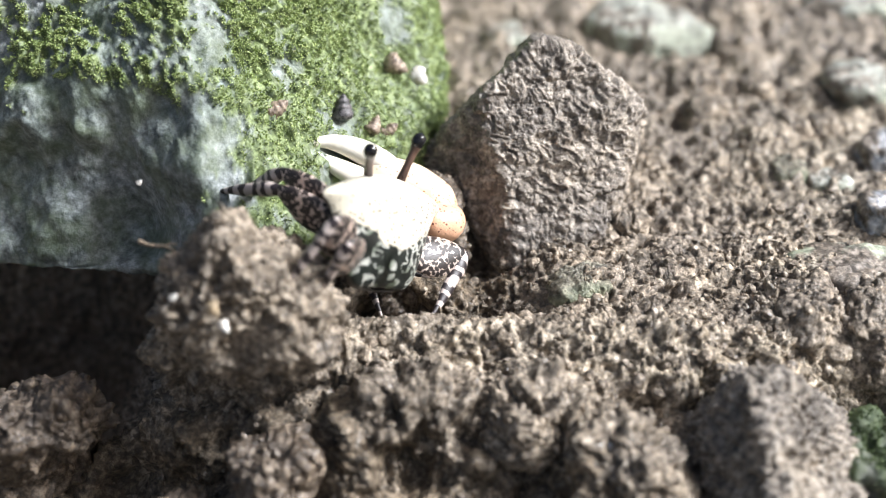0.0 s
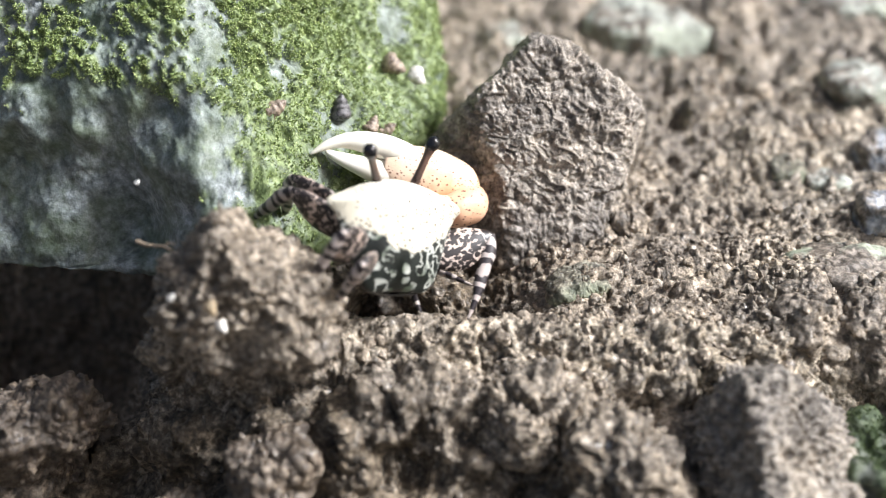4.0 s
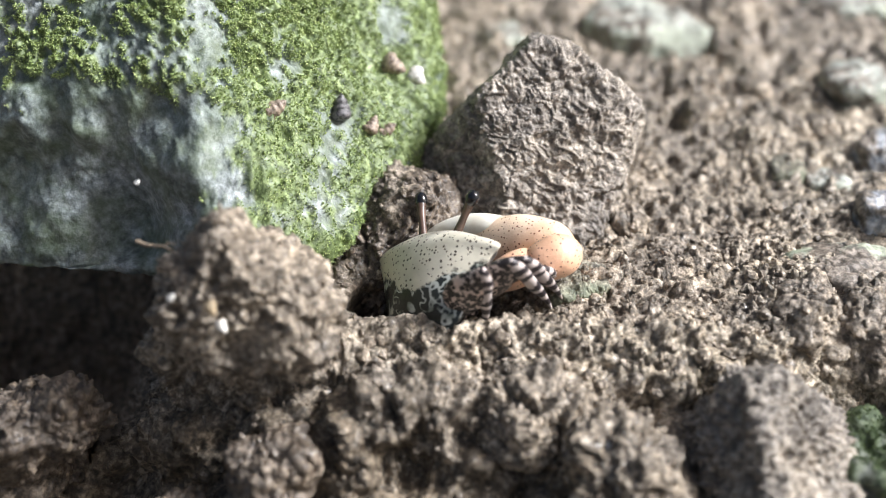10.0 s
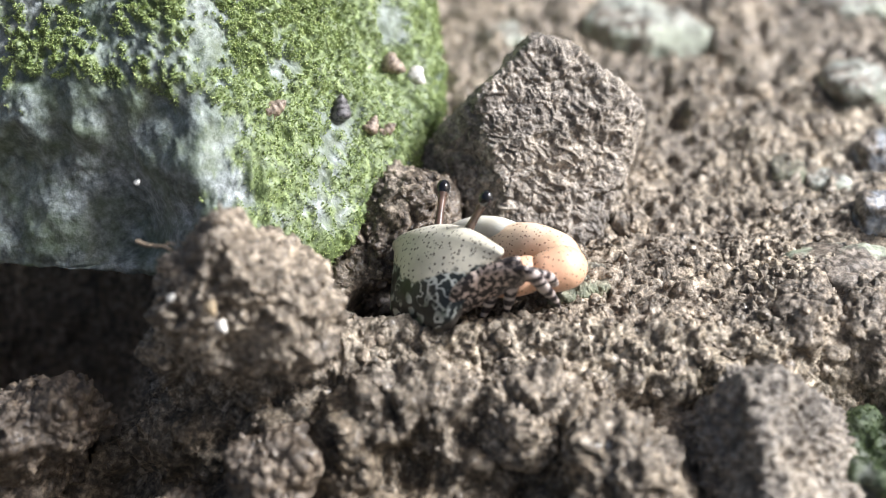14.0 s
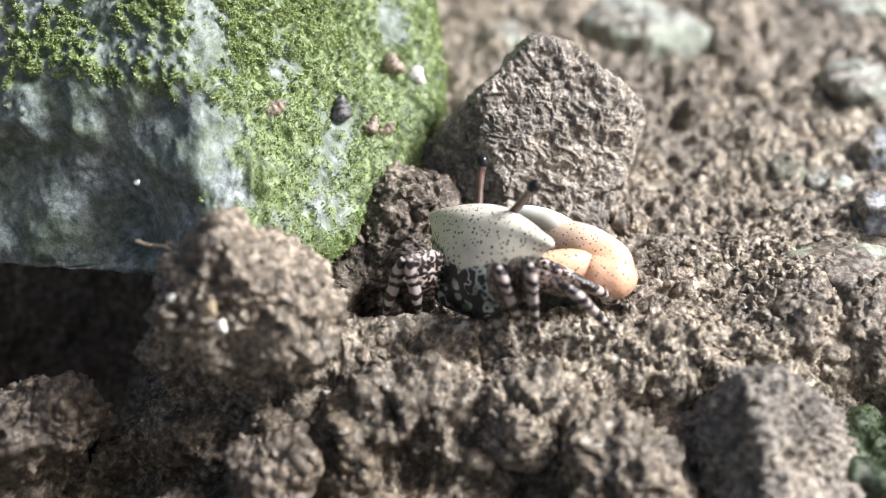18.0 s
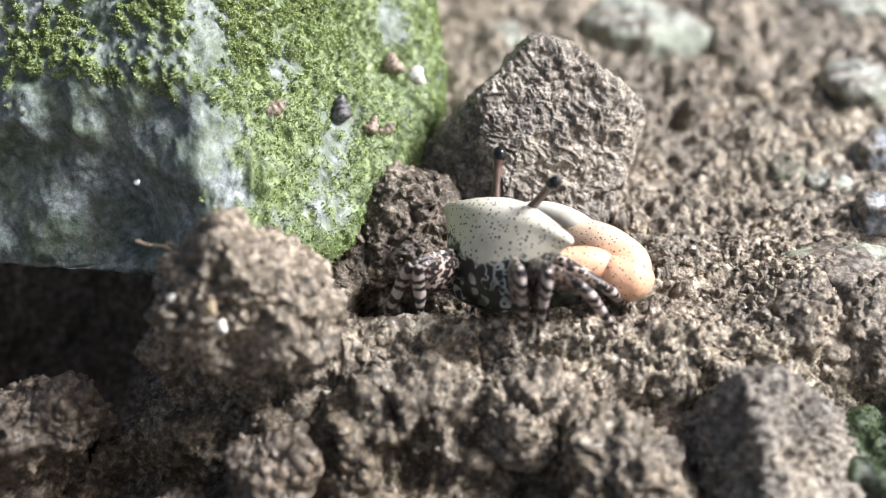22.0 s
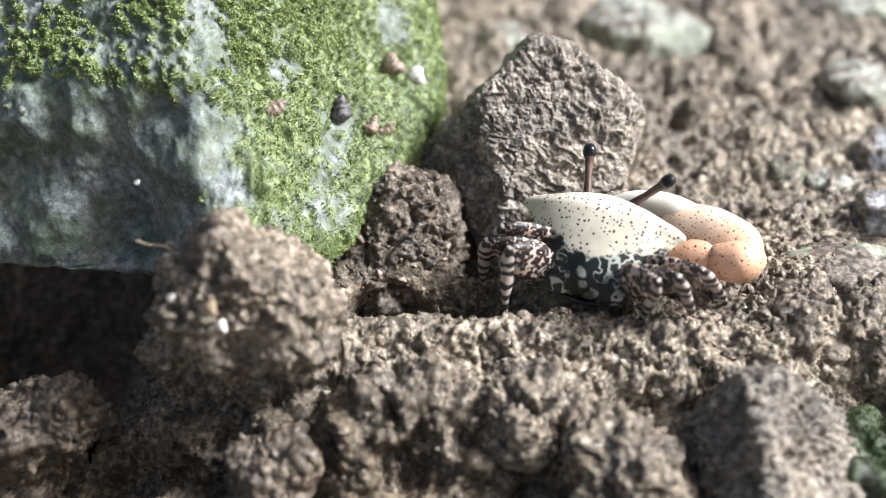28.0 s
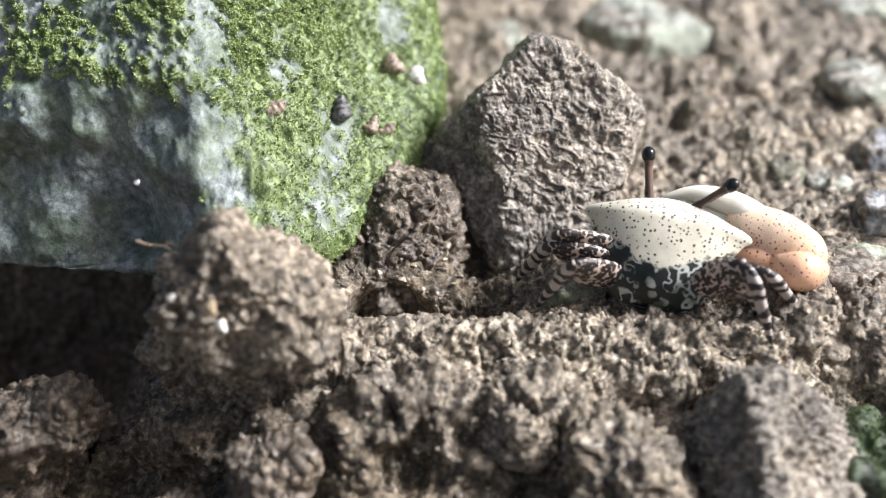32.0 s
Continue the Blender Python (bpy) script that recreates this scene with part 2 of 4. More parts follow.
def build_ground():
    xs = axis([(-76, -20, 0.36), (-20, 52, 0.26), (52, 92, 0.4)])
    ys = axis([(-56, -26, 0.3), (-26, 8, 0.25), (8, 50, 0.45), (50, 125, 0.8)])
    X, Y = np.meshgrid(xs, ys)
    x, y = X.ravel(), Y.ravel()
    near = np.clip(1 - (np.hypot(x, y - 20) - 130) / 60, 0, 1)
    p = np.stack([x, y, lie(x, y) * near], axis=1)
    core = near > 0
    q = p[core]
    calm = 1 - 0.6 * np.exp(-((q[:, 0] + 8) / 6) ** 2 - ((q[:, 1] + 12) / 5) ** 2)
    e = 0.5
    slope = np.stack([(lie(q[:, 0] - e, q[:, 1]) - lie(q[:, 0] + e, q[:, 1])) / (2 * e), (lie(q[:, 0], q[:, 1] - e) - lie(q[:, 0], q[:, 1] + e)) / (2 * e), np.ones(len(q))], axis=1)
    slope /= np.linalg.norm(slope, axis=1)[:, None]
    lumpy = 1 / (1 + np.exp((q[:, 1] + 23 + 6.0 / (1 + np.exp(np.clip(-(q[:, 0] - 2) / 4, -40, 40)))) / 2))
    push = soil_relief(q) * calm * (1 + 0.15 * lumpy)
    push += lumpy * (cobble(wander(q * np.array((1.0, 0.75, 1.0)), 8.0, 8.0, 71), 14.0, 16) * 6.0 + fbm(q + 31, 13.0, 3, 0.55, True, seed=12) * 3.6)
    push -= lumpy * np.clip(0.44 - cells(wander(q, 5.0, 4.0, 81), 12.0, 21), 0, 1) * 15
    behind = 1 / (1 + np.exp(np.clip(-(q[:, 1] - 22) / 6, -40, 40)))
    push += behind * (cobble(wander(q, 10.0, 8.0, 75), 17.0, 18) * 5.0 + cobble(wander(q, 5.0, 3.0, 77), 8.0, 19) * 2.2)
    hole = burrow(q[:, 0], q[:, 1])
    ring = np.clip(np.exp(-((q[:, 0] + 7.5) / 8) ** 2 - ((q[:, 1] + 13.5) / 7) ** 2) * 2.2, 0, 1)[:, None]
    slope = slope * (1 - ring) + np.array((0, 0, 0.75)) * ring
    q += slope * push[:, None]
    q[:, 1] += hole * 15
    p[core] = q
    far = ~core
    p[far, 2] += fbm(p[far] * np.array((1, 1, 0)), 900.0, 3, seed=6) * 60 * np.clip(np.hypot(x[far], y[far]) / 3000, 0, 1)
    nx = len(xs)
    i = (np.arange(len(ys) - 1)[:, None] * nx + np.arange(nx - 1)).ravel()
    ob = new("ground", mesh_from("ground", p * 0.001, np.stack([i, i + 1, i + nx + 1, i + nx], axis=1), MUD))
    # damp dish; the hump at (3, 3) paints the shade beside the upright stone
    damp_shade = np.exp(-((x - 0) / 19) ** 2 - ((y + 7) / 10) ** 2) * 1.5 + hump(x, y, 3, 3, 0.9, 7, 7) + fbm(np.stack([x, y, 0 * x], axis=1), 9.0, 3, seed=61) * 0.7
    damp_shade = np.clip(damp_shade - 0.35, 0, 1) / (1 + np.exp(np.clip(-(y + 19.5) / 0.8, -40, 40)))
    # shade over the front left and the near edge, painted as darker mud
    wet = 1.2 / (1 + np.exp(np.clip((y + 36 + 0.35 * x) / 2, -40, 40))) + 0.9 / (1 + np.exp(np.clip((y + 39.5) / 1.2, -40, 40))) + fbm(np.stack([x, y, 0 * x], axis=1), 12.0, 3, seed=62)
    damp_shade = (damp_shade + np.clip(wet - 0.4, 0, 0.8 + 0.5 / (1 + np.exp(np.clip((x + 20) / 4, -40, 40))))) * core
    ob.data.attributes.new("damp_shade", "FLOAT", "POINT").data.foreach_set("value", damp_shade.astype(np.float32))
    # sunlight on the crest, ledge and right slope, painted as brighter mud, with uneven tone
    sunlit = np.exp(-((y + 24 + 0.05 * x) / 4.5) ** 2) / (1 + np.exp(np.clip(-(x + 14) / 3, -50, 50))) * 1.3 + hump(x, y, 68, 25, 0.9, 28, 40) + hump(x, y, 56, -9, 1.0, 14, 10) + fbm(np.stack([x, y, 0 * x], axis=1), 6.0, 3, seed=63) * 0.6
    ob.data.attributes.new("sunlit", "FLOAT", "POINT").data.foreach_set("value", (np.clip(sunlit - 0.2, 0, 1) * core).astype(np.float32))
    return tagged(ob, "wet crumbly brown mud with clods and hollows", "mud", kind="structure"), p[core]


ground, ground_p = build_ground()


# ---- stones and clods ----
def stone(name, at, planes, level, mat, label, category, relief, sharp=12, turn=(0, 0, 0)):
    """A stone or clod round the point at (mm); relief(points) pushes its surface out in mm."""
    p, f = rock_points(planes, level, sharp)
    p = p @ np.array(Euler([radians(a) for a in turn]).to_matrix()).T
    w = p + np.array(at)
    p = p + outward(p, f) * relief(w)[:, None]
    ob = new(name, mesh_from(name, p * 0.001, f, mat))
    ob.location = Vector(at) * 0.001
    return tagged(ob, label, category), p, f


def build_boulder():
    at = (-48, 30, 38)
    planes = [(0.61, -0.48, 0.63, 17.5), (0.785, -0.33, -0.523, 56), (0.97, 0.2, 0.1, 45), (-0.29, -0.85, 0.42, 24.0), (-0.12, -0.95, 0.02, 46), (-0.05, -0.6, -0.8, 58),
              (-0.20, -0.66, 0.72, 12.8), (0, 0, -1, 44), (0, 0, 1, 75), (0, 1, 0, 65), (-1, 0, 0, 80)]

    def moss_on(w):
        e = (w - np.array(at)) @ np.array((-0.20, -0.66, 0.72)) - 12.8 + 4 * fbm(w, 6.0, 2, seed=28)
        bare = np.exp(-((e + 3.0) / 3.4) ** 2) * 0.62
        left = 1 / (1 + np.exp(np.clip(-(e + 0.5) / 0.8, -40, 40))) * np.where(w[:, 2] > 28, 0.22, 0.8)
        for x, y, z, r, deep in ((-22.6, 8.6, 26.0, 3.6, 0.7), (-15.4, 4.0, 15.0, 5.0, 0.42), (-19.5, -3.0, 13.0, 4.2, 0.36), (-7.5, 27.0, 24.5, 3.6, 0.7), (-14.5, 9.0, 17.5, 3.0, 0.5), (-14.0, -4.0, 8.0, 3.5, 0.4)):
            left = left + deep * np.exp(-((w - np.array((x, y, z))) ** 2).sum(axis=1) / r ** 2)
        left = left + 0.9 / (1 + np.exp(np.clip((w[:, 2] - 23 + fbm(w, 7.0, 2, seed=19) * 6) / 1.5, -40, 40))) / (1 + np.exp(np.clip((w[:, 0] + 37) / 2, -40, 40)))
        m = 0.92 + 0.5 * fbm(w, 10.0, 3, 0.6, seed=24) + 0.7 * fbm(w, 1.5, 3, 0.6, seed=25) - bare - left
        return np.clip((m - 0.42) / 0.25, 0, 1)

    def relief(w):
        step = 4.2 / (1 + np.exp(np.clip(-(29 + 0.1 * w[:, 0] - w[:, 2] + fbm(w, 9.0, 2, seed=20) * 10) / 1.6, -40, 40))) / (1 + np.exp(np.clip((w[:, 0] + 35 + fbm(w, 8.0, 2, seed=29) * 5) / 2.6, -40, 40)))
        stone_ = fbm(w, 16.0, 3, seed=21) * 2.8 + fbm(w, 5.0, 3, 0.55, True, seed=26) * 0.6 + fbm(w, 2.2, 3, 0.6, seed=22) * 0.4 + fbm(w, 0.9, 2, seed=23) * 0.1
        hollow = 8.0 * np.exp(-(((w - np.array((-47.0, -10.0, 8.5))) / np.array((5.5, 9.0, 8.0))) ** 2).sum(axis=1))
        return stone_ - step - hollow + moss_on(w) * (0.35 + fbm(w, 1.65, 2, 0.5, True, seed=27) * 1.8)
    ob, p, f = stone("boulder", at, planes, 8, BOULDER, "grey boulder covered with bright green moss above dark mud", "boulder", relief, 14)
    m = moss_on(rock_points(planes, 8, 14)[0] + np.array(at))
    ob.data.attributes.new("moss", "FLOAT", "POINT").data.foreach_set("value", m.astype(np.float32))
    return ob, p, f, m


boulder, b_p, b_f, b_m = build_boulder()


def flakes(w, size, seed):
    """Overlapping thin scales with one sharp edge, 0 to 1."""
    u = (w @ np.array((0.25, -0.2, 1.0))) / size + 1.6 * fbm(w, size * 2.2, 2, 0.5, seed=seed)
    return (1 - (u - np.floor(u))) * np.clip(0.5 + 1.6 * fbm(w, size * 1.6, 1, seed=seed + 3), 0, 1)


def rough_stone(w):
    q = w + np.stack([fbm(w, 4.0, 2, seed=34), fbm(w, 4.0, 2, seed=35), fbm(w, 4.0, 2, seed=36)], axis=1) * 1.6
    return fbm(w, 9.0, 3, seed=31) * 1.5 + flakes(q, 3.1, 37) * 0.55 + flakes(q, 1.3, 38) * 0.3 + fbm(q, 3.0, 3, 0.6, True, seed=32) * 0.8 + cobble(q, 1.5, 39) * 0.5 + cobble(w, 0.7, 36) * 0.3


UPRIGHT = Vector((14, 15, 8))
FACES = [((0.12, -0.84, 0.53), (14, -1.0, 0)), ((-0.77, 0.44, 0.63), (6.3, 10.5, 22.5)), ((0.10, 0.62, 0.80), (17.0, 9, 32.5)), ((0.69, 0.50, 0.70), (26.6, 8, 25.0)), ((0.96, -0.16, -0.24), (29.0, 8, 12.0)),
         ((-0.64, -0.72, 0.27), (5.5, 11.4, 21.6)), ((-0.82, -0.48, -0.28), (2.0, 6.0, 6.0)), ((-0.99, 0.1, 0.1), (-3.5, 10, 8)), ((0.75, -0.62, 0.2), (24.5, 3, 4)), ((0, 0, -1), (14, 10, -9)), ((0, 1, 0.1), (14, 30, 8))]
stone("upright_stone", UPRIGHT, [(*n, (Vector(p) - UPRIGHT).dot(Vector(n).normalized())) for n, p in FACES], 8, STONE_MUDDY,
      "peaked grey-brown stone caked with dried mud", "stone", rough_stone, 26)


def mound(name, levels, mat, label, relief, rows=170, around=330, tip=0.4):
    """A standing clod; levels from the top down: (z, left, right, front, back), in mm."""
    zs = np.linspace(0, 1, rows)
    lv = np.array(levels, dtype=float)
    at = np.linspace(0, 1, len(lv))
    soft = np.stack([np.interp(zs, at, lv[:, k]) for k in range(5)], axis=1)
    for _ in range(6):
        soft[1:-1] = (soft[:-2] + 2 * soft[1:-1] + soft[2:]) / 4
    a = np.linspace(0, 2 * math.pi, around, endpoint=False)
    ca, sa = np.sign(np.cos(a)) * np.abs(np.cos(a)) ** 0.85, np.sign(np.sin(a)) * np.abs(np.sin(a)) ** 0.85
    z, x0, x1, y0, y1 = soft.T
    shrink = np.minimum(1, tip + 6 * zs)[:, None]
    X = (x0 + x1)[:, None] / 2 + ((x1 - x0) / 2)[:, None] * ca * shrink
    Y = (y0 + y1)[:, None] / 2 + ((y1 - y0) / 2)[:, None] * sa * shrink
    p = np.stack([X, Y, np.repeat(z[:, None], around, axis=1)], axis=2).reshape(-1, 3)
    i = (np.arange(rows - 1)[:, None] * around + np.arange(around)).ravel()
    j = (np.arange(rows - 1)[:, None] * around + (np.arange(around) + 1) % around).ravel()
    f = np.concatenate([np.stack([i, i + around, j], axis=1), np.stack([j, i + around, j + around], axis=1)])
    k = np.arange(around)
    f = np.concatenate([f, np.stack([k, (k + 1) % around, np.full(around, len(p))], axis=1)])
    p = np.concatenate([p, [p[:around].mean(axis=0) + np.array((0, 0, 0.6))]])
    slim = np.minimum(1, 0.25 + np.repeat((x1 - x0) / 2, around) / 9)
    p = p + outward(p, f) * (relief(p) * np.append(slim, slim[0]))[:, None]
    base = np.array(((lv[-1, 1] + lv[-1, 2]) / 2, (lv[-1, 3] + lv[-1, 4]) / 2, lv[-1, 0]))
    ob = new(name, mesh_from(name, (p - base) * 0.001, f, mat))
    ob.location = Vector(base) * 0.001
    return tagged(ob, label, "mud clod")


def clod_relief(w):
    return soil_relief(w + 40) * 0.85 + fbm(w, 13.0, 2, seed=45) * 4.5 + fbm(w, 7.0, 2, 0.5, True, seed=46) * 1.5 - 1.6


def cracked_relief(w):
    crack = np.exp(-(fbm(w, 10.0, 2, 0.4, seed=48) / 0.035) ** 2)
    return soil_relief(w + 40) * 1.05 + fbm(w, 9.0, 2, seed=45) * 2.6 - np.clip(crack, 0, 1) * 1.6 - 0.5


mound("mud_clod", [(25.0, -29.6, -27.4, -27, -24), (22.5, -32.0, -25.0, -29, -21.5), (18.5, -34.5, -22.5, -31, -19), (14.5, -37.0, -16.5, -33, -17), (10, -39.5, -14.0, -34, -16), (4, -41.0, -13.0, -33, -15),
                   (-1, -42.0, -14.5, -29.5, -15), (-6, -42, -17, -27.5, -15), (-12, -43, -20, -27, -15), (-22, -44, -20, -27, -14)],
      MUD, "tall pale brown clod of crumbly mud", clod_relief)
# this clod's darker colour stands for the shade at the left
mound("mud_clod", [(-4, -61, -53, -27, -24), (-6, -66, -49, -32, -22), (-9, -69, -46.5, -34.5, -20), (-13, -71, -46.5, -33.5, -18), (-18, -73, -50, -31, -17), (-28, -75, -54, -30, -17)],
      MUD_DAMP_SHADED, "broad brown clod of wet mud with shade in its colour", clod_relief, 120, 260)
mound("mud_clod", [(9.5, -6.0, -1.5, 3, 7), (7.5, -10.5, 0.0, 1, 9), (4.5, -14.0, 1.3, -1.5, 10), (1.5, -16.5, 2.5, -4.0, 11), (-2, -17.5, 3.5, -6.5, 11), (-8, -16, 2.5, -7.5, 11), (-16, -16, 3, -8, 11)],
      MUD_DAMP_SHADED, "cracked dark brown clod of damp mud behind the burrow", cracked_relief, 160, 260)


def blocky(size, seed, flat=1.0, long=1.0):
    """Planes of an uneven block of about that radius in mm."""
    r = random.Random(seed)
    out = [(0, 0, 1, size * 0.8 * flat), (0, 0, -1, size * flat)]
    for k in range(7):
        a = k * 0.9 + r.uniform(-0.25, 0.25)
        out.append((math.cos(a), math.sin(a), r.uniform(-0.2, 0.7), size * r.uniform(0.8, 1.15) * (long if abs(math.cos(a)) > 0.7 else 1)))
    return out


def clod_rough(w):
    return soil_relief(w + 90) * 0.7 + fbm(w, 8.0, 2, seed=47) * 3.0


def pebble_rough(w):
    return fbm(w, 7.0, 3, seed=51) * 1.5 + fbm(w, 2.6, 3, 0.6, True, seed=53) * 0.5 + fbm(w, 1.5, 2, seed=52) * 0.15


# pale and mossy stones on the slope behind
for at, size, flat, long, turn, mat, label in (
        ((38, 67, 2), 9.0, 0.55, 1.5, -35, STONE_PALE, "pale grey-green stone half buried in mud"),
        ((61, 18, 0), 2.6, 0.8, 2.2, -65, STONE_PALE, "narrow whitish stone lying in mud"),
        ((73, 24, 1), 4.5, 0.9, 1.0, 10, STONE_BLUE, "bluish white rounded stone in mud"),
        ((68, 6, 1), 5.0, 0.9, 1.0, 40, STONE_BLUE, "blue-grey stone at the mud's edge"),
        ((64, -10.0, 0.2), 8.0, 0.5, 1.6, -15, STONE_GREEN, "flat grey-green stone behind a mud ledge"),
        ((56, 21, 0), 3.6, 0.9, 1.0, 0, MUD_ALGAE, "small muddy lump with a green tinge"),
        ((12, 64, 2), 4.0, 0.8, 1.2, 15, STONE_PALE, "small greenish stone behind the peaked stone"),
        ((75, 45, 2), 6.0, 0.7, 1.5, -40, STONE_PALE, "pale stone half sunk in mud"),
        ((80, 75, 3), 7.0, 0.6, 1.5, -30, STONE_PALE, "flat pale stone half sunk in mud")):
    stone("stone", at, blocky(size, int(size * 7 + at[0]), flat, long), 5, mat, label, "stone", pebble_rough, 8, (0, 0, turn))
LOW = (57, -36, -9.5)
_, low_p, low_f = stone("stone", LOW, blocky(7.0, 105, 0.6, 1.4), 5, STONE_MOSSY, "low stone overgrown with dark green moss", "stone", lambda w: pebble_rough(w) * 2, 8)
stone("stone", (43, -37.5, -6), [(-0.86, -0.40, 0.32, 6.6), (0.55, -0.40, 0.74, 6.2), (0.95, 0.1, 0.2, 9.0), (-0.5, 0.6, 0.6, 8.5), (0.2, 0.85, 0.5, 8), (-0.2, -1, 0.1, 13), (0, 0, -1, 12)], 7,
      STONE_MUDDY, "ridged grey stone with a wet muddy skin", "stone", lambda w: rough_stone(w) * 1.5 + cobble(w, 2.6, 83) * 1.2 + fbm(w * np.array((1.5, 1.5, 0.5)), 2.2, 3, 0.6, True, seed=84) * 1.1, 14)

# clods on the ridge, on the ledge and on the slope behind
for at, size in (((-23, -38, -9), 6), ((52, -16, -1), 6.5), ((61, -17, -1), 6), ((45, 46, 2), 4.5), ((-34, -43, -17), 6),
                 ((28, 6, 0), 3.0), ((33, -6, -1), 3.0), ((12, -34, -4), 4.5), ((26, -42, -6), 5.5)):
    # the two left clods get the darker mud in place of shade
    stone("mud_clod", at, blocky(size, int(at[0] * 3 + at[1] + 400), 0.9), 6, MUD_DAMP_SHADED if at[:2] in ((-34, -43), (-23, -38)) else MUD, "crumbly brown clod of wet mud", "mud clod", clod_rough, 5)
scatter = random.Random(5)
for k in range(46):
    x, y = scatter.uniform(28, 105), scatter.uniform(8, 115)
    if x > 0.38 * y + 55 or (x < 36 and y < 30):
        continue
    size = scatter.uniform(1.6, 4.2)
    z = float(lie(np.array([x]), np.array([y]))[0])
    stone("mud_clod", (x, y, z + size * 0.3), blocky(size, k + 900, 0.8), 4, MUD, "small brown mud clod", "mud clod", lambda w: clod_rough(w) * 0.6, 5)


def crumbs():
    """Loose crumbs of mud strewn over the ground, as one mesh."""
    r = np.random.RandomState(3)
    v, f = ball(1)
    n = 5000
    p = ground_p[(np.abs(ground_p[:, 0] - 12) < 64) & (ground_p[:, 1] < 48) & (ground_p[:, 1] > -46)]
    p = p[r.randint(0, len(p), n)] + np.array((0, 0, 0.05))
    size = 0.2 + 0.5 * r.rand(n) ** 4
    V = p[:, None, :] + v[None] * size[:, None, None] * (0.55 + 0.9 * r.rand(n, len(v), 1)) * (0.55 + 0.9 * r.rand(n, 1, 3))
    Fc = f[None] + (np.arange(n) * len(v))[:, None, None]
    ob = new("mud_crumbs", mesh_from("mud_crumbs", V.reshape(-1, 3) * 0.001, Fc.reshape(-1, 3), MUD, False))
    tagged(ob, "loose brown crumbs of mud strewn over the ground", "mud crumbs", kind="stuff")


crumbs()


def moss_tufts(p, f, m, at, count, seed, label, mat):
    """Short moss shoots over the green parts of a stone, as one mesh."""
    r = np.random.RandomState(seed)
    w = p + np.array(at)
    nrm = outward(p, f)
    tri = f[(m[f].mean(axis=1) > 0.35)]
    c = w[tri].mean(axis=1)
    seen = (c[:, 1] < 42) & (c[:, 2] < 62) & (nrm[tri[:, 0]] @ np.array((0.05, -0.8, 0.6)) > -0.1)
    tri = tri[seen]
    pick = tri[r.randint(0, len(tri), count)]
    k = r.dirichlet((1, 1, 1), len(pick))
    base = (w[pick] * k[:, :, None]).sum(axis=1)
    keep = fbm(base, 1.65, 2, 0.5, True, seed=27) > 0.08
    pick, base = pick[keep], base[keep]
    n = nrm[pick[:, 0]]
    lean = n + r.normal(size=n.shape) * 0.38 + np.array((0, 0, 0.2))
    lean /= np.linalg.norm(lean, axis=1)[:, None]
    side = np.cross(lean, r.normal(size=n.shape))
    side /= np.linalg.norm(side, axis=1)[:, None]
    h = (0.2 + 0.25 * r.rand(len(n)))[:, None]
    wd = (0.06 + 0.06 * r.rand(len(n)))[:, None]
    bend = np.cross(side, lean) * h * 0.35
    V = np.stack([base - side * wd * 0.6 - n * 0.1, base + side * wd * 0.6 - n * 0.1, base + lean * h * 0.55 + side * wd, base + lean * h * 0.55 - side * wd,
                  base + lean * h + bend], axis=1).reshape(-1, 3)
    i = np.arange(len(n))[:, None] * 5
    Fc = np.concatenate([i + np.array((0, 1, 2)), i + np.array((0, 2, 3)), i + np.array((3, 2, 4))])
    ob = new("moss", mesh_from("moss", V * 0.001, Fc, mat, False))
    tagged(ob, label, "moss", kind="stuff")


moss_tufts(b_p, b_f, b_m, (-48, 30, 38), 330000, 9, "short bright green moss growing on the boulder", MOSS)
moss_tufts(low_p, low_f, np.ones(len(low_p)), LOW, 5000, 10, "dark green moss growing on a low stone", MOSS_DARK)


# a low crust of algae and small shells
stone("algae_crust", (20.5, -10.0, 0.9), blocky(3.6, 77, 0.4, 1.5), 6, MUD_ALGAE, "low crust of mud tinted green by algae", "mud crust", lambda w: soil_relief(w + 90) * 0.6, 5)


def shell_shade(dark, pale):
    return lambda n, l, c: ramp(n, l, noise_node(n, l, c, 1500, 4, 0.6), (0.36, dark), (0.62, pale))


SHELL_BROWN = material("brown_shell", shell_shade((0.10, 0.07, 0.05), (0.38, 0.30, 0.23)), (0.25, 0.5), 0.5, 0.0002)
SHELL_DARK = material("dark_snail_shell", shell_shade((0.02, 0.02, 0.022), (0.13, 0.12, 0.12)), (0.25, 0.5), 0.5, 0.0002)
SHELL_WHITE = material("white_shell", shell_shade((0.55, 0.50, 0.42), (0.84, 0.82, 0.78)), (0.25, 0.5), 0.4, 0.0002)
SHELL_DULL = material("dull_shell", shell_shade((0.20, 0.19, 0.18), (0.46, 0.46, 0.45)), (0.3, 0.55), 0.5, 0.0003)
SHELL_TAN = material("tan_shell", shell_shade((0.20, 0.15, 0.09), (0.40, 0.31, 0.20)), (0.25, 0.5), 0.4, 0.0002)


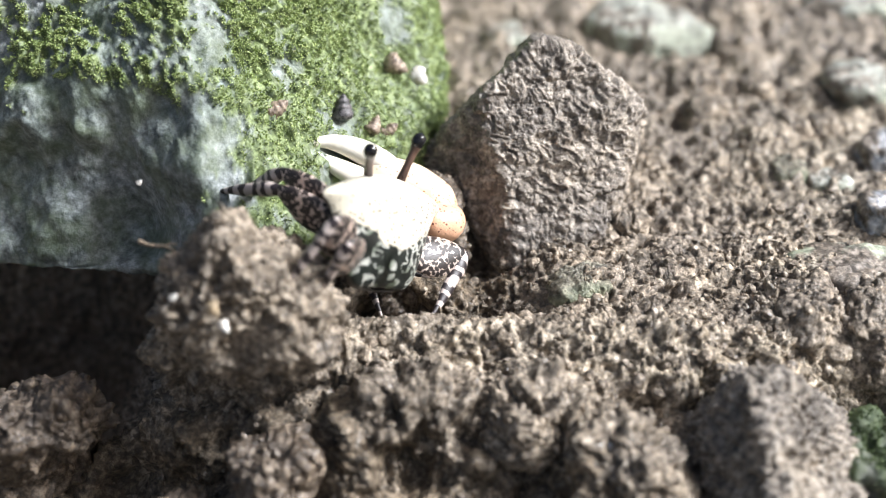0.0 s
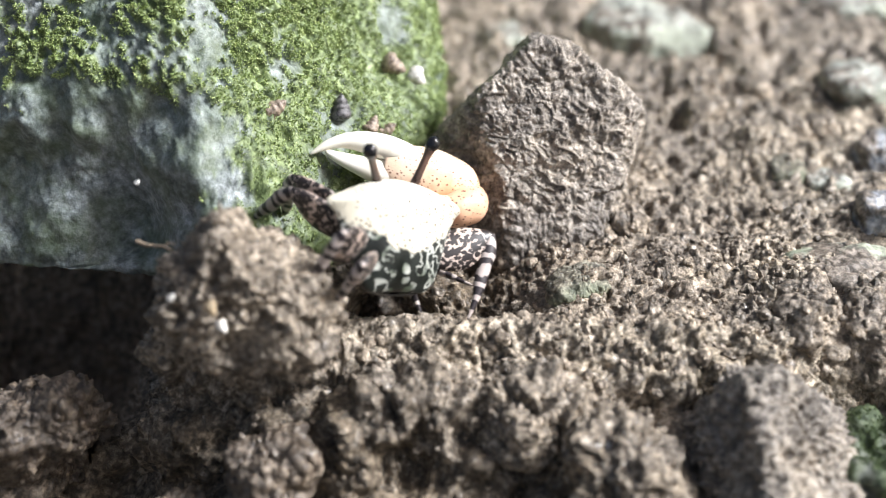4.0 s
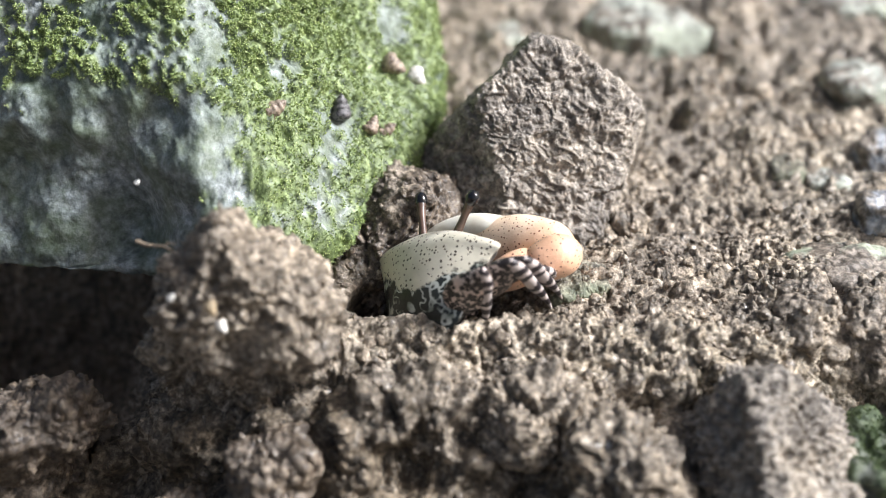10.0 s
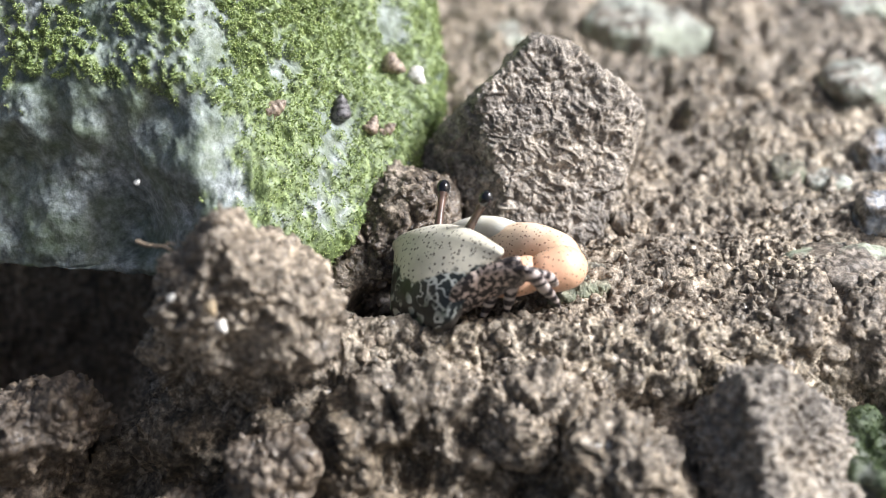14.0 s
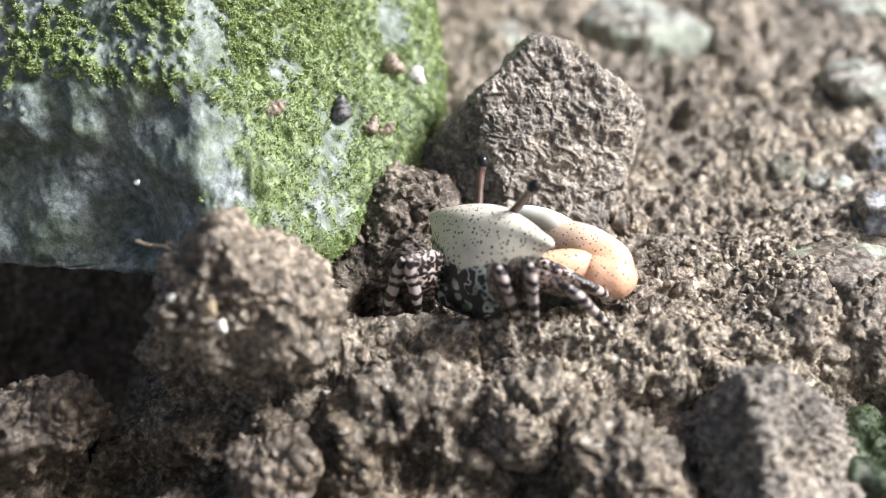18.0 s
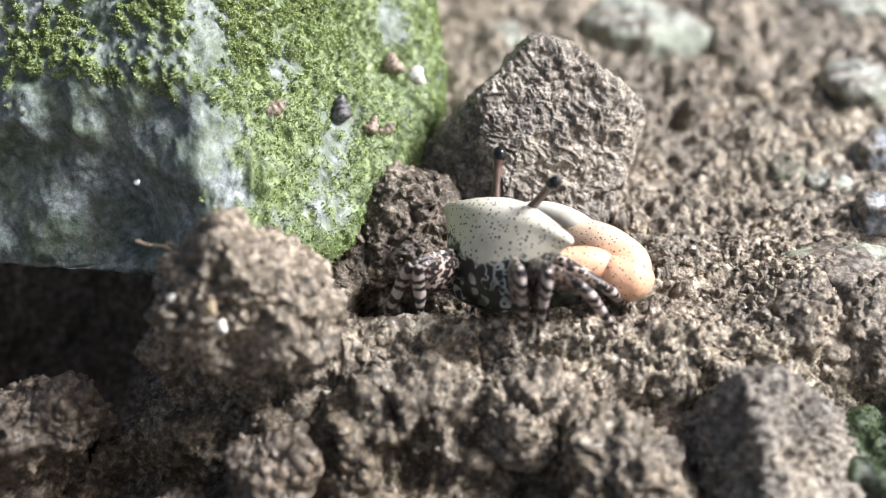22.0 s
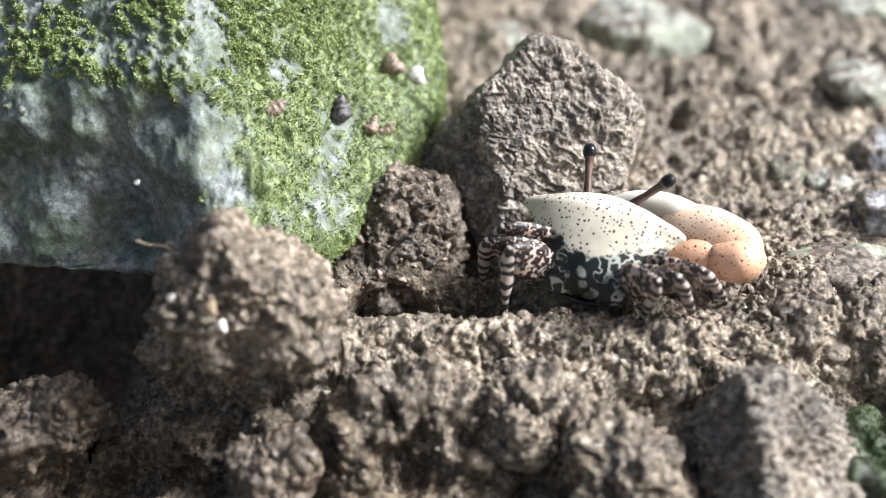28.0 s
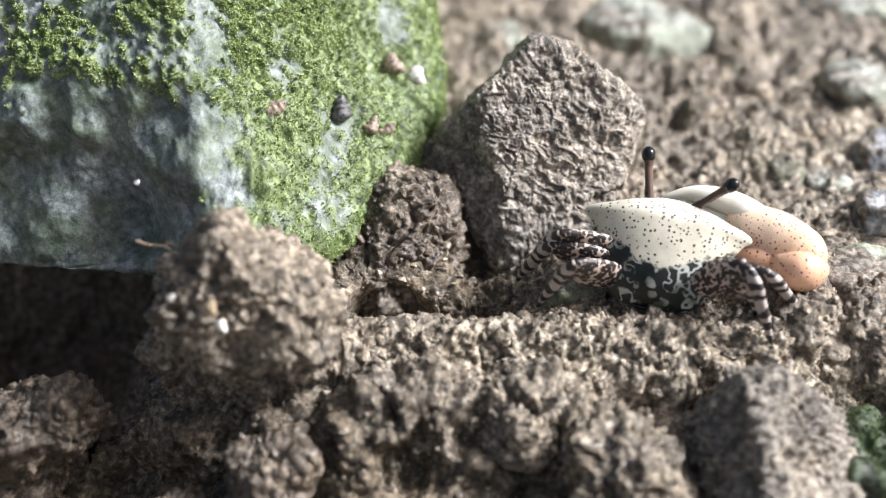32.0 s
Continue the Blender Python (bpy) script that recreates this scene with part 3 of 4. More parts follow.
def snail(at, way, up, size, mat, label):
    """A whorled shell lying on a surface; way: its axis; up: the surface's normal; size: length in mm."""
    x = Vector(way).normalized()
    z = (Vector(up) - x * x.dot(Vector(up))).normalized()
    turn = np.array(Matrix((x, z.cross(x), z)).transposed())
    knots = [(-0.5, 0.06), (-0.46, 0.2), (-0.38, 0.33), (-0.2, 0.38), (-0.08, 0.31), (-0.02, 0.33), (0.08, 0.30), (0.15, 0.23), (0.2, 0.25), (0.28, 0.21), (0.34, 0.14), (0.4, 0.13), (0.48, 0.03)]
    around = 14
    rings = []
    for i, (u, r) in enumerate(knots):
        for k in range(around):
            a = 2 * math.pi * k / around
            lip = 1.25 if i < 4 and math.cos(a - 0.8) > 0.4 else 1.0
            rings.append((u + 0.03 * math.sin(a), r * lip * math.cos(a), r * lip * math.sin(a)))
    p = (np.array(rings) * size) @ turn.T
    f = [(i * around + k, i * around + (k + 1) % around, (i + 1) * around + (k + 1) % around, (i + 1) * around + k) for i in range(len(knots) - 1) for k in range(around)]
    ob = new("snail_shell", mesh_from("snail_shell", p * 0.001, f, mat))
    ob.location = (Vector(at) + z * size * 0.22) * 0.001
    tagged(ob, label, "snail shell", "small shells")


FACE = (0.55, -0.5, 0.65)
ON_MOSS = "tiny brown snail shell stuck to the mossy boulder"
snail((-24.0, 3.1, 22.4), (0.8, 0.2, 0.5), (0.2, -0.6, 0.8), 4.0, SHELL_BROWN, ON_MOSS)
snail((-15.8, 10.4, 18.7), (0.0, 0.4, 0.9), FACE, 4.2, SHELL_DARK, "tiny dark snail shell stuck to the mossy boulder")
snail((-8.0, 21.6, 19.3), (0.9, 0.0, -0.5), FACE, 4.2, SHELL_BROWN, ON_MOSS)
snail((-4.6, 22.6, 16.9), (0.6, 0.1, -0.8), FACE, 3.6, SHELL_WHITE, "tiny whitish shell stuck to the mossy boulder")
snail((-11.0, 10.8, 15.4), (0.3, 0.5, 0.6), FACE, 3.2, SHELL_BROWN, ON_MOSS)
snail((-8.4, 12.1, 14.0), (0.7, 0.1, 0.5), FACE, 3.2, SHELL_BROWN, ON_MOSS)
snail((-8.9, 21.2, 18.2), (0.1, 0.3, -0.9), FACE, 1.8, SHELL_WHITE, "tiny whitish shell stuck to the mossy boulder")
snail((-28.3, -33.8, 11.3), (0.5, -0.5, -0.5), (0.3, -0.7, 0.6), 2.0, SHELL_WHITE, "small white snail shell stuck in the mud clod")
snail((-29.5, -33.2, 14.0), (0.4, -0.2, -0.8), (-0.1, -0.76, 0.62), 2.3, SHELL_TAN, "small tan snail shell stuck in the mud clod")
snail((-34.6, -31.5, 14.7), (0.5, 0, 0.6), (-0.4, -0.84, 0.1), 1.3, SHELL_WHITE, "small white snail shell stuck in the mud clod")
snail((-42.1, -10.5, 18.7), (0.5, 0, 0.6), (-0.5, -0.76, 0.1), 1.0, SHELL_WHITE, "tiny whitish shell stuck to the mossy boulder")


TWIG = material("dry_twig", shell_shade((0.10, 0.075, 0.05), (0.27, 0.21, 0.15)), (0.4, 0.7), 0.5, 0.0002)


def twig(points, radius, label):
    """A thin bent stick through points, in mm."""
    data = bpy.data.curves.new("twig", "CURVE")
    data.dimensions, data.bevel_depth, data.bevel_resolution, data.use_fill_caps = "3D", radius * 0.001, 2, True
    line = data.splines.new("POLY")
    line.points.add(len(points) - 1)
    for k, (q, p) in enumerate(zip(line.points, points)):
        q.co = (*(Vector(p) * 0.001), 1)
        q.radius = 1.0 - 0.6 * k / len(points)
    data.materials.append(TWIG)
    tagged(new("twig", data), label, "twig")


twig([(-40.9, -21.0, 16.0), (-39.6, -21.5, 15.7), (-38.4, -22.0, 15.9), (-37.1, -22.5, 16.2), (-35.5, -24.0, 16.4)], 0.32, "thin pale brown twig leaning on the mud clod")
twig([(-37.1, -22.5, 16.2), (-36.3, -22.5, 16.7), (-35.5, -23.0, 16.8)], 0.18, "thin pale brown rootlet on the mud clod")
stone("shell_fragment", (22.5, -40.8, -2.6), blocky(1.4, 31, 0.3, 1.1), 4, SHELL_DULL, "bluish white shell fragment lying on the mud", "shell fragment", lambda w: fbm(w, 1.2, 2, seed=71) * 0.12, 8, (35, 0, 20))


# ---- separate crumbs ----
def crumb_meshes(mat):
    """A few shapes of angular crumb, about 1 mm in radius."""
    v, f = ball(2)
    out = []
    for k in range(7):
        w = v * (1 + 0.55 * fbm(v + k * 7.7, 1.1, 2, seed=80 + k))[:, None] * np.array((1.0, 0.75 + 0.06 * k, 0.6 + 0.05 * k))
        out.append(mesh_from("crumb", w * 0.001, f, mat, False))
    return out


def strew(owner, points, sizes, meshes, r):
    """Crumbs as parts of a thing, at points in mm."""
    for p, size in zip(points, sizes):
        ob = new("crumb", meshes[r.randrange(len(meshes))])
        ob.parent = owner
        ob.location = Vector(p) * 0.001 - owner.location
        ob.rotation_euler = [r.uniform(0, 6.28) for _ in range(3)]
        ob.scale = (size, size, size)


def strew_all():
    r = random.Random(21)
    pale, damp_shade = crumb_meshes(MUD), crumb_meshes(MUD_DAMP_SHADED)
    g = ground_p
    zone = g[(g[:, 0] > -12) & (g[:, 0] < 52) & (g[:, 1] > -36) & (g[:, 1] < 2) & ~((np.abs(g[:, 0] + 7) < 7) & (np.abs(g[:, 1] + 13) < 8)) & ~((np.abs(g[:, 0] - 18) < 26) & (np.abs(g[:, 1] + 12) < 7))]
    pick = zone[np.random.RandomState(5).randint(0, len(zone), 290)]
    strew(ground, pick, [0.4 + 0.75 * r.random() ** 2 for _ in pick], pale, r)
    for ob in [o for o in scene.objects if o.name.startswith("mud_clod") and not o.children]:
        w = np.empty(len(ob.data.vertices) * 3, dtype=np.float32)
        ob.data.vertices.foreach_get("co", w)
        n = np.empty_like(w)
        ob.data.vertices.foreach_get("normal", n)
        w, n = w.reshape(-1, 3) * 1000 + np.array(ob.location) * 1000, n.reshape(-1, 3)
        span = np.ptp(w[:, 0])
        w = w[(n @ np.array((0.1, -0.75, 0.65)) > 0.45) & (w[:, 2] > -14)]
        count = int(min(40, span * 1.3)) if span > 9 else 5
        if len(w):
            pick = w[np.random.RandomState(count + len(w) % 97).randint(0, len(w), count)]
            strew(ob, pick, [(0.35 + 0.75 * r.random() ** 2) * (1 if span > 9 else 0.6) for _ in pick], damp_shade if ob.data.materials[0] == MUD_DAMP_SHADED else pale, r)


strew_all()


# ---- crab ----
def spotted(base, dark, scale, size):
    """Small dark dots on a pale shell."""
    def shade(n, l, c):
        v = n.new("ShaderNodeTexVoronoi")
        v.inputs["Scale"].default_value = scale
        l.new(warped(n, l, c, scale * 0.7, 0.5 / scale), v.inputs["Vector"])
        uneven = maths(n, l, "ADD", v.outputs["Distance"], maths(n, l, "MULTIPLY", split_xyz(n, l, v.outputs["Color"])[0], 0.13))
        dots = ramp(n, l, uneven, (size + 0.06, (1, 1, 1)), (size + 0.12, (0, 0, 0)))
        tone = ramp(n, l, noise_node(n, l, c, 300, 4), (0.3, tuple(x * 0.82 for x in base)), (0.7, tuple(min(1, x * 1.08) for x in base)))
        return mix(n, l, dots, tone, dark)
    return shade


def split_xyz(n, l, c):
    s = n.new("ShaderNodeSeparateXYZ")
    l.new(c, s.inputs[0])
    return s.outputs


def maths(n, l, op, a, b):
    m = n.new("ShaderNodeMath")
    m.operation = op
    for socket, v in zip(m.inputs, (a, b)):
        if isinstance(v, (int, float)):
            socket.default_value = v
        else:
            l.new(v, socket)
    return m.outputs[0]


def warped(n, l, c, scale, far):
    """Coordinates shifted unevenly by up to that far."""
    t = n.new("ShaderNodeTexNoise")
    t.inputs["Scale"].default_value = scale
    l.new(c, t.inputs["Vector"])
    shift = n.new("ShaderNodeVectorMath")
    shift.operation = "MULTIPLY_ADD"
    shift.inputs[1].default_value = (far, far, far)
    l.new(t.outputs["Color"], shift.inputs[0]), l.new(c, shift.inputs[2])
    return shift.outputs[0]


def carapace_shade(n, l, c):
    """Cream front with dark dots, blackish rear with pale rings and worms."""
    cream = spotted((0.72, 0.665, 0.56), (0.06, 0.04, 0.03), 1560, 0.225)(n, l, c)
    v = n.new("ShaderNodeTexVoronoi")
    v.inputs["Scale"].default_value, v.inputs["Randomness"].default_value = 470, 0.75
    l.new(warped(n, l, c, 700, 0.0013), v.inputs["Vector"])
    pale, ink = (0.46, 0.47, 0.42), (0.016, 0.02, 0.017)
    rings = ramp(n, l, v.outputs["Distance"], (0.17, ink), (0.23, pale), (0.38, pale), (0.45, ink))
    worms = ramp(n, l, noise_node(n, l, c, 620, 1, 0.4), (0.435, ink), (0.465, pale), (0.515, pale), (0.545, ink))
    rear = mix(n, l, ramp(n, l, noise_node(n, l, c, 210, 2), (0.46, (0, 0, 0)), (0.5, (1, 1, 1))), rings, worms)
    tint = ramp(n, l, noise_node(n, l, c, 260, 3), (0.38, (0.16, 0.2, 0.15)), (0.52, (1, 1, 1)))
    rear = mix(n, l, 1.0, rear, tint, "MULTIPLY")
    x, y, z = split_xyz(n, l, c)
    flank = maths(n, l, "MULTIPLY", maths(n, l, "ABSOLUTE", x, 0.0), 0.52)
    line = maths(n, l, "ADD", maths(n, l, "SUBTRACT", y, flank), maths(n, l, "MULTIPLY", maths(n, l, "SUBTRACT", noise_node(n, l, c, 420, 3), 0.5), 0.0035))
    front = ramp(n, l, maths(n, l, "MULTIPLY", maths(n, l, "ADD", line, 0.0045 + 0.01), 50.0), (0.49, (0, 0, 0)), (0.51, (1, 1, 1)))
    dull = ramp(n, l, maths(n, l, "MULTIPLY", line, 50.0), (0.0, (0.7, 0.7, 0.7)), (0.16, (0, 0, 0)))
    cream = mix(n, l, dull, cream, mix(n, l, 1.0, cream, (0.78, 0.78, 0.71), "MULTIPLY"))
    return mix(n, l, front, rear, cream)


def worm_shade(n, l, c):
    """Leopard net: pale pinkish skin between dark blotches."""
    v = n.new("ShaderNodeTexVoronoi")
    v.inputs["Scale"].default_value = 1550
    l.new(warped(n, l, c, 900, 0.0011), v.inputs["Vector"])
    net = ramp(n, l, v.outputs["Distance"], (0.57, (0.022, 0.017, 0.016)), (0.65, (0.60, 0.51, 0.44)))
    return mix(n, l, 1.0, net, ramp(n, l, noise_node(n, l, c, 260, 3), (0.3, (0.6, 0.62, 0.66)), (0.7, (1.1, 1.0, 0.95))), "MULTIPLY")


def banded_shade(n, l, c):
    """Cross bands along the lower leg."""
    x, y, z = split_xyz(n, l, c)
    wave = n.new("ShaderNodeTexWave")
    wave.bands_direction = "X"
    wave.inputs["Scale"].default_value, wave.inputs["Distortion"].default_value = 150, 4.5
    wave.inputs["Detail Scale"].default_value = 2.5
    l.new(c, wave.inputs["Vector"])
    return ramp(n, l, wave.outputs["Fac"], (0.48, (0.024, 0.018, 0.02)), (0.60, (0.45, 0.385, 0.35)))


def claw_shade(n, l, c):
    x, y, z = split_xyz(n, l, c)
    orange = spotted((0.82, 0.45, 0.24), (0.14, 0.035, 0.018), 1750, 0.19)(n, l, c)
    pale = spotted((0.87, 0.65, 0.47), (0.20, 0.06, 0.035), 1750, 0.19)(n, l, c)
    up = maths(n, l, "ADD", maths(n, l, "MULTIPLY", z, 60.0), maths(n, l, "MULTIPLY", x, 36.0))
    up = maths(n, l, "ADD", up, maths(n, l, "MULTIPLY", noise_node(n, l, c, 300, 3), 0.3))
    return mix(n, l, ramp(n, l, up, (0.12, (0, 0, 0)), (0.55, (1, 1, 1))), orange, pale)


CARAPACE = material("carapace_shell", carapace_shade, (0.28, 0.45), 0.12, 0.0004)
# the underside's shade is put into this near-black shell colour
UNDER = material("shaded_shell", lambda n, l, c: ramp(n, l, noise_node(n, l, c, 500, 4), (0.35, (0.02, 0.018, 0.016)), (0.7, (0.10, 0.09, 0.08))), (0.35, 0.5), 0.2, 0.0004)
CLAW = material("claw_shell", claw_shade, (0.18, 0.40), 0.15, 0.0005, wet=0.4)
FINGER = material("finger_shell", lambda n, l, c: ramp(n, l, noise_node(n, l, c, 260, 4), (0.3, (0.66, 0.60, 0.48)), (0.65, (0.80, 0.77, 0.68))), (0.28, 0.45), 0.12, 0.0004)
ARM = material("arm_shell", spotted((0.80, 0.47, 0.30), (0.13, 0.04, 0.03), 1600, 0.19), (0.24, 0.45), 0.2, 0.0006, wet=0.3)
LEG = material("leg_shell", worm_shade, (0.32, 0.5), 0.2, 0.0003)
SHIN = material("shin_shell", banded_shade, (0.32, 0.5), 0.2, 0.0003)
STALK = material("eyestalk_skin", lambda n, l, c: ramp(n, l, noise_node(n, l, c, 400, 4), (0.35, (0.03, 0.018, 0.013)), (0.7, (0.12, 0.07, 0.05))), (0.25, 0.4), 0.1, 0.0003)
EYE_BLACK = material("eye_cornea", lambda n, l, c: ramp(n, l, noise_node(n, l, c, 900, 2), (0.3, (0.004, 0.004, 0.005)), (0.7, (0.012, 0.012, 0.014))), (0.06, 0.12), 0)


def loft(stations, around=20, power=2.0):
    """A closed skin through sections: (x, y, z, half depth in y, half height in z), in mm."""
    bm = bmesh.new()
    rings = []
    for x, y, z, ry, rz in stations:
        ring = []
        for k in range(around):
            a = 2 * math.pi * k / around
            ca, sa = math.cos(a), math.sin(a)
            e = 2 / power
            ring.append(bm.verts.new((x * 0.001, (y + ry * math.copysign(abs(ca) ** e, ca)) * 0.001, (z + rz * math.copysign(abs(sa) ** e, sa)) * 0.001)))
        rings.append(ring)
    for a, b in zip(rings, rings[1:]):
        for k in range(around):
            bm.faces.new((a[k], a[(k + 1) % around], b[(k + 1) % around], b[k]))
    bm.faces.new(rings[0][::-1]), bm.faces.new(rings[-1])
    bmesh.ops.recalc_face_normals(bm, faces=bm.faces)
    return bm


def curve_at(knots, t):
    near = np.clip(t + np.linspace(-0.8, 0.8, 9), knots[0][0], knots[-1][0])
    exact = np.interp(t, [k[0] for k in knots], [k[1] for k in knots])
    edge = min(1.0, (t - knots[0][0]) / 0.8, (knots[-1][0] - t) / 0.8)
    return float(exact + (np.interp(near, [k[0] for k in knots], [k[1] for k in knots]).mean() - exact) * edge)


def smooth_stations(stations, n):
    """Fills in stations by a smooth spline."""
    s = np.array(stations, dtype=float)
    t = np.arange(len(s))
    out = []
    for u in np.linspace(0, len(s) - 1, n):
        i = min(int(u), len(s) - 2)
        f = u - i
        p0, p1, p2, p3 = s[max(i - 1, 0)], s[i], s[i + 1], s[min(i + 2, len(s) - 1)]
        q = 0.5 * (2 * p1 + (p2 - p0) * f + (2 * p0 - 5 * p1 + 4 * p2 - p3) * f * f + (3 * p1 - p0 - 3 * p2 + p3) * f ** 3)
        q[3:] = np.maximum(q[3:], 0.05)
        out.append(tuple(q))
    return out


WIDE = [(-8.2, 4.2), (-7.6, 6.0), (-6.5, 6.9), (-4, 8.0), (0, 9.7), (2.2, 10.9), (3.0, 11.9), (3.5, 13.6), (3.9, 11.2), (5.0, 8.6), (6.0, 6.2), (6.7, 3.6), (7.0, 1.5)]
RISE = [(-8.2, 0.4), (-7.6, 1.6), (-6.5, 2.7), (-4, 3.7), (0, 4.0), (3, 3.7), (5, 3.1), (6, 2.4), (6.7, 1.4), (7.0, 0.5)]
EDGE = [(-8.2, -2.9), (-6.5, -2.5), (-4, -1.7), (0, -0.4), (3, 0.6), (5, 0.6), (7.0, 0.5)]


def half_shell(sign, deep=1.0, inset=1.0):
    """The upper or lower half of the body, lofted from rear to front."""
    bm = bmesh.new()
    ys = np.concatenate([np.linspace(-8.2, -6.5, 8), np.linspace(-6.2, 2.4, 22), np.linspace(2.7, 7.0, 18)])
    us = np.sin(np.linspace(-1, 1, 41) * math.pi / 2)
    rows = []
    for y in ys:
        a, h, e = curve_at(WIDE, y) * inset, curve_at(RISE, y), curve_at(EDGE, y)
        row = []
        for u in us:
            if sign > 0:
                z = e + h * max(0.0, 1 - abs(u) ** 2.1) ** 0.72
            else:
                z = e - 0.15 - deep * (1.2 + 2.6 * min(1, h / 2.5)) * max(0.0, 1 - abs(u) ** 2.6) ** 0.55
            row.append(bm.verts.new((a * u * 0.001, y * 0.001, z * 0.001)))
        rows.append(row)
    for a, b in zip(rows, rows[1:]):
        for k in range(len(us) - 1):
            bm.faces.new((a[k], a[k + 1], b[k + 1], b[k]))
    for row in (rows[0], rows[-1]):
        mid = bm.verts.new(sum((v.co for v in row), Vector()) / len(row))
        for k in range(len(us) - 1):
            bm.faces.new((row[k], row[k + 1], mid))
    bmesh.ops.recalc_face_normals(bm, faces=bm.faces)
    bmesh.ops.solidify(bm, geom=bm.faces[:], thickness=0.00025)
    return bm


def build_crab():
    crab = tagged(new("fiddler_crab"), "cream and black spotted fiddler crab with one big orange claw", "crab")
    part("carapace", half_shell(1), CARAPACE, crab, "cream shell, dark dots in front, black-and-white rear")
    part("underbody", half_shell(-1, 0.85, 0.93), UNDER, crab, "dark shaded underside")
    stalks = []
    for _ in range(2):
        s = part("eyestalk", loft(smooth_stations([(-0.6, 0, 0, 0.7, 0.7), (0.4, 0, 0, 0.66, 0.66), (2.5, 0, 0, 0.54, 0.54), (4.6, 0, 0, 0.6, 0.6), (5.6, 0, 0, 0.78, 0.78), (6.2, 0, 0, 0.6, 0.6)], 16), 14),
                 STALK, crab, "long dark brown eyestalk")
        part("eye", loft(smooth_stations([(5.2, 0, 0, 0.6, 0.6), (5.8, 0, 0, 0.92, 0.92), (6.6, 0, 0, 0.96, 0.96), (7.2, 0, 0, 0.66, 0.66), (7.5, 0, 0, 0.1, 0.1)], 14), 16),
             EYE_BLACK, s, "glossy black eye")
        stalks.append(s)
    arm = part("arm", loft(smooth_stations([(-1.5, 0, 0, 1.3, 1.4), (1, 0, 0, 2.0, 2.2), (3.5, 0, 0.1, 2.4, 2.8), (6.0, 0, 0.1, 2.3, 2.7), (7.6, 0, 0.1, 1.6, 1.8)], 18), 20), ARM, crab, "orange spotted arm")
    part("wrist", loft(smooth_stations([(5.4, -0.6, 0.0, 0.9, 1.0), (6.4, -1.0, 0.2, 2.3, 2.5), (8.4, -1.4, 0.4, 2.8, 3.1), (10.4, -1.6, 0.5, 3.0, 3.3), (12.2, -1.5, 0.3, 2.5, 2.8), (13.5, -1.2, 0.1, 1.4, 1.6), (14.0, -1.1, 0, 0.4, 0.5)], 20), 22), ARM, arm, "orange spotted wrist")
    claw = part("large_claw", loft(smooth_stations([(-0.8, 0, -0.6, 0.4, 0.6), (-0.2, 0, -0.3, 1.7, 1.9), (1.4, 0, 0.1, 2.5, 3.1), (4.0, 0, 0.3, 2.9, 3.7), (7, 0, 0.4, 2.9, 4.0), (10, 0, 0.3, 2.5, 3.8),
                (12.6, 0, 0.1, 2.0, 3.3), (14.6, 0, 0.0, 1.3, 2.1)], 30), 28, 2.2), CLAW, crab, "swollen orange palm with brown dots")
    finger = part("movable_finger", loft(smooth_stations([(-1.4, 0, 0.2, 1.4, 1.6), (0.8, 0, 0.3, 1.8, 2.0), (3.5, 0, 0.6, 1.6, 1.9), (6.5, 0, 0.6, 1.35, 1.55), (9.5, 0, 0.0, 1.0, 1.1), (12.0, 0, -1.5, 0.7, 0.8), (13.6, 0, -3.0, 0.16, 0.18)], 30), 16),
         FINGER, claw, "white curved upper finger")
    part("fixed_finger", loft(smooth_stations([(8.5, 0, -1.1, 1.5, 2.2), (11.5, 0, -1.3, 1.6, 2.2), (15, 0, -1.2, 1.4, 1.85), (18.5, 0, -1.0, 1.1, 1.35), (21.2, 0, -0.8, 0.75, 0.85), (22.9, 0, -0.5, 0.4, 0.45), (23.5, 0, -0.2, 0.1, 0.1)], 30), 16),
         FINGER, claw, "white lower finger")
    legs = []
    for k in range(8):
        leg = part("leg", loft(smooth_stations([(-0.8, 0, 0, 0.5, 0.6), (0.6, 0, 0, 0.85, 1.5), (3.2, 0, -0.2, 1.05, 2.9), (6.4, 0, -0.3, 1.05, 2.9), (9.2, 0, 0, 0.85, 1.6), (10.7, 0, 0, 0.5, 0.7)], 18), 14), LEG, crab, "pale leg with black leopard spots")
        low = part("lower_leg", loft(smooth_stations([(-0.5, 0, 0, 0.4, 0.5), (0.4, 0, 0, 0.75, 0.9), (2.4, 0, 0.15, 0.8, 1.2), (4.0, 0, 0.1, 0.7, 1.0), (6.6, 0, 0, 0.62, 0.95), (8.6, 0, 0, 0.48, 0.62),
                   (11.0, 0, -0.25, 0.26, 0.32), (12.8, 0, -0.6, 0.05, 0.05)], 24), 12), SHIN, leg, "lower leg with black and white bands")
        legs.append((leg, low))
    return crab, stalks, arm, claw, finger, legs


crab, stalks, arm, claw, finger, legs = build_crab()


# ---- what moves ----
def reach(start, end, upward):
    """A pose at start whose x axis points to end and whose z axis leans to upward; mm."""
    x = (Vector(end) - Vector(start)).normalized()
    z = Vector(upward) - x * x.dot(Vector(upward))
    z = z.normalized() if z.length > 1e-3 else x.orthogonal().normalized()
    m = Matrix((x, z.cross(x), z)).transposed().to_4x4()
    m.translation = Vector(start) * 0.001
    return m


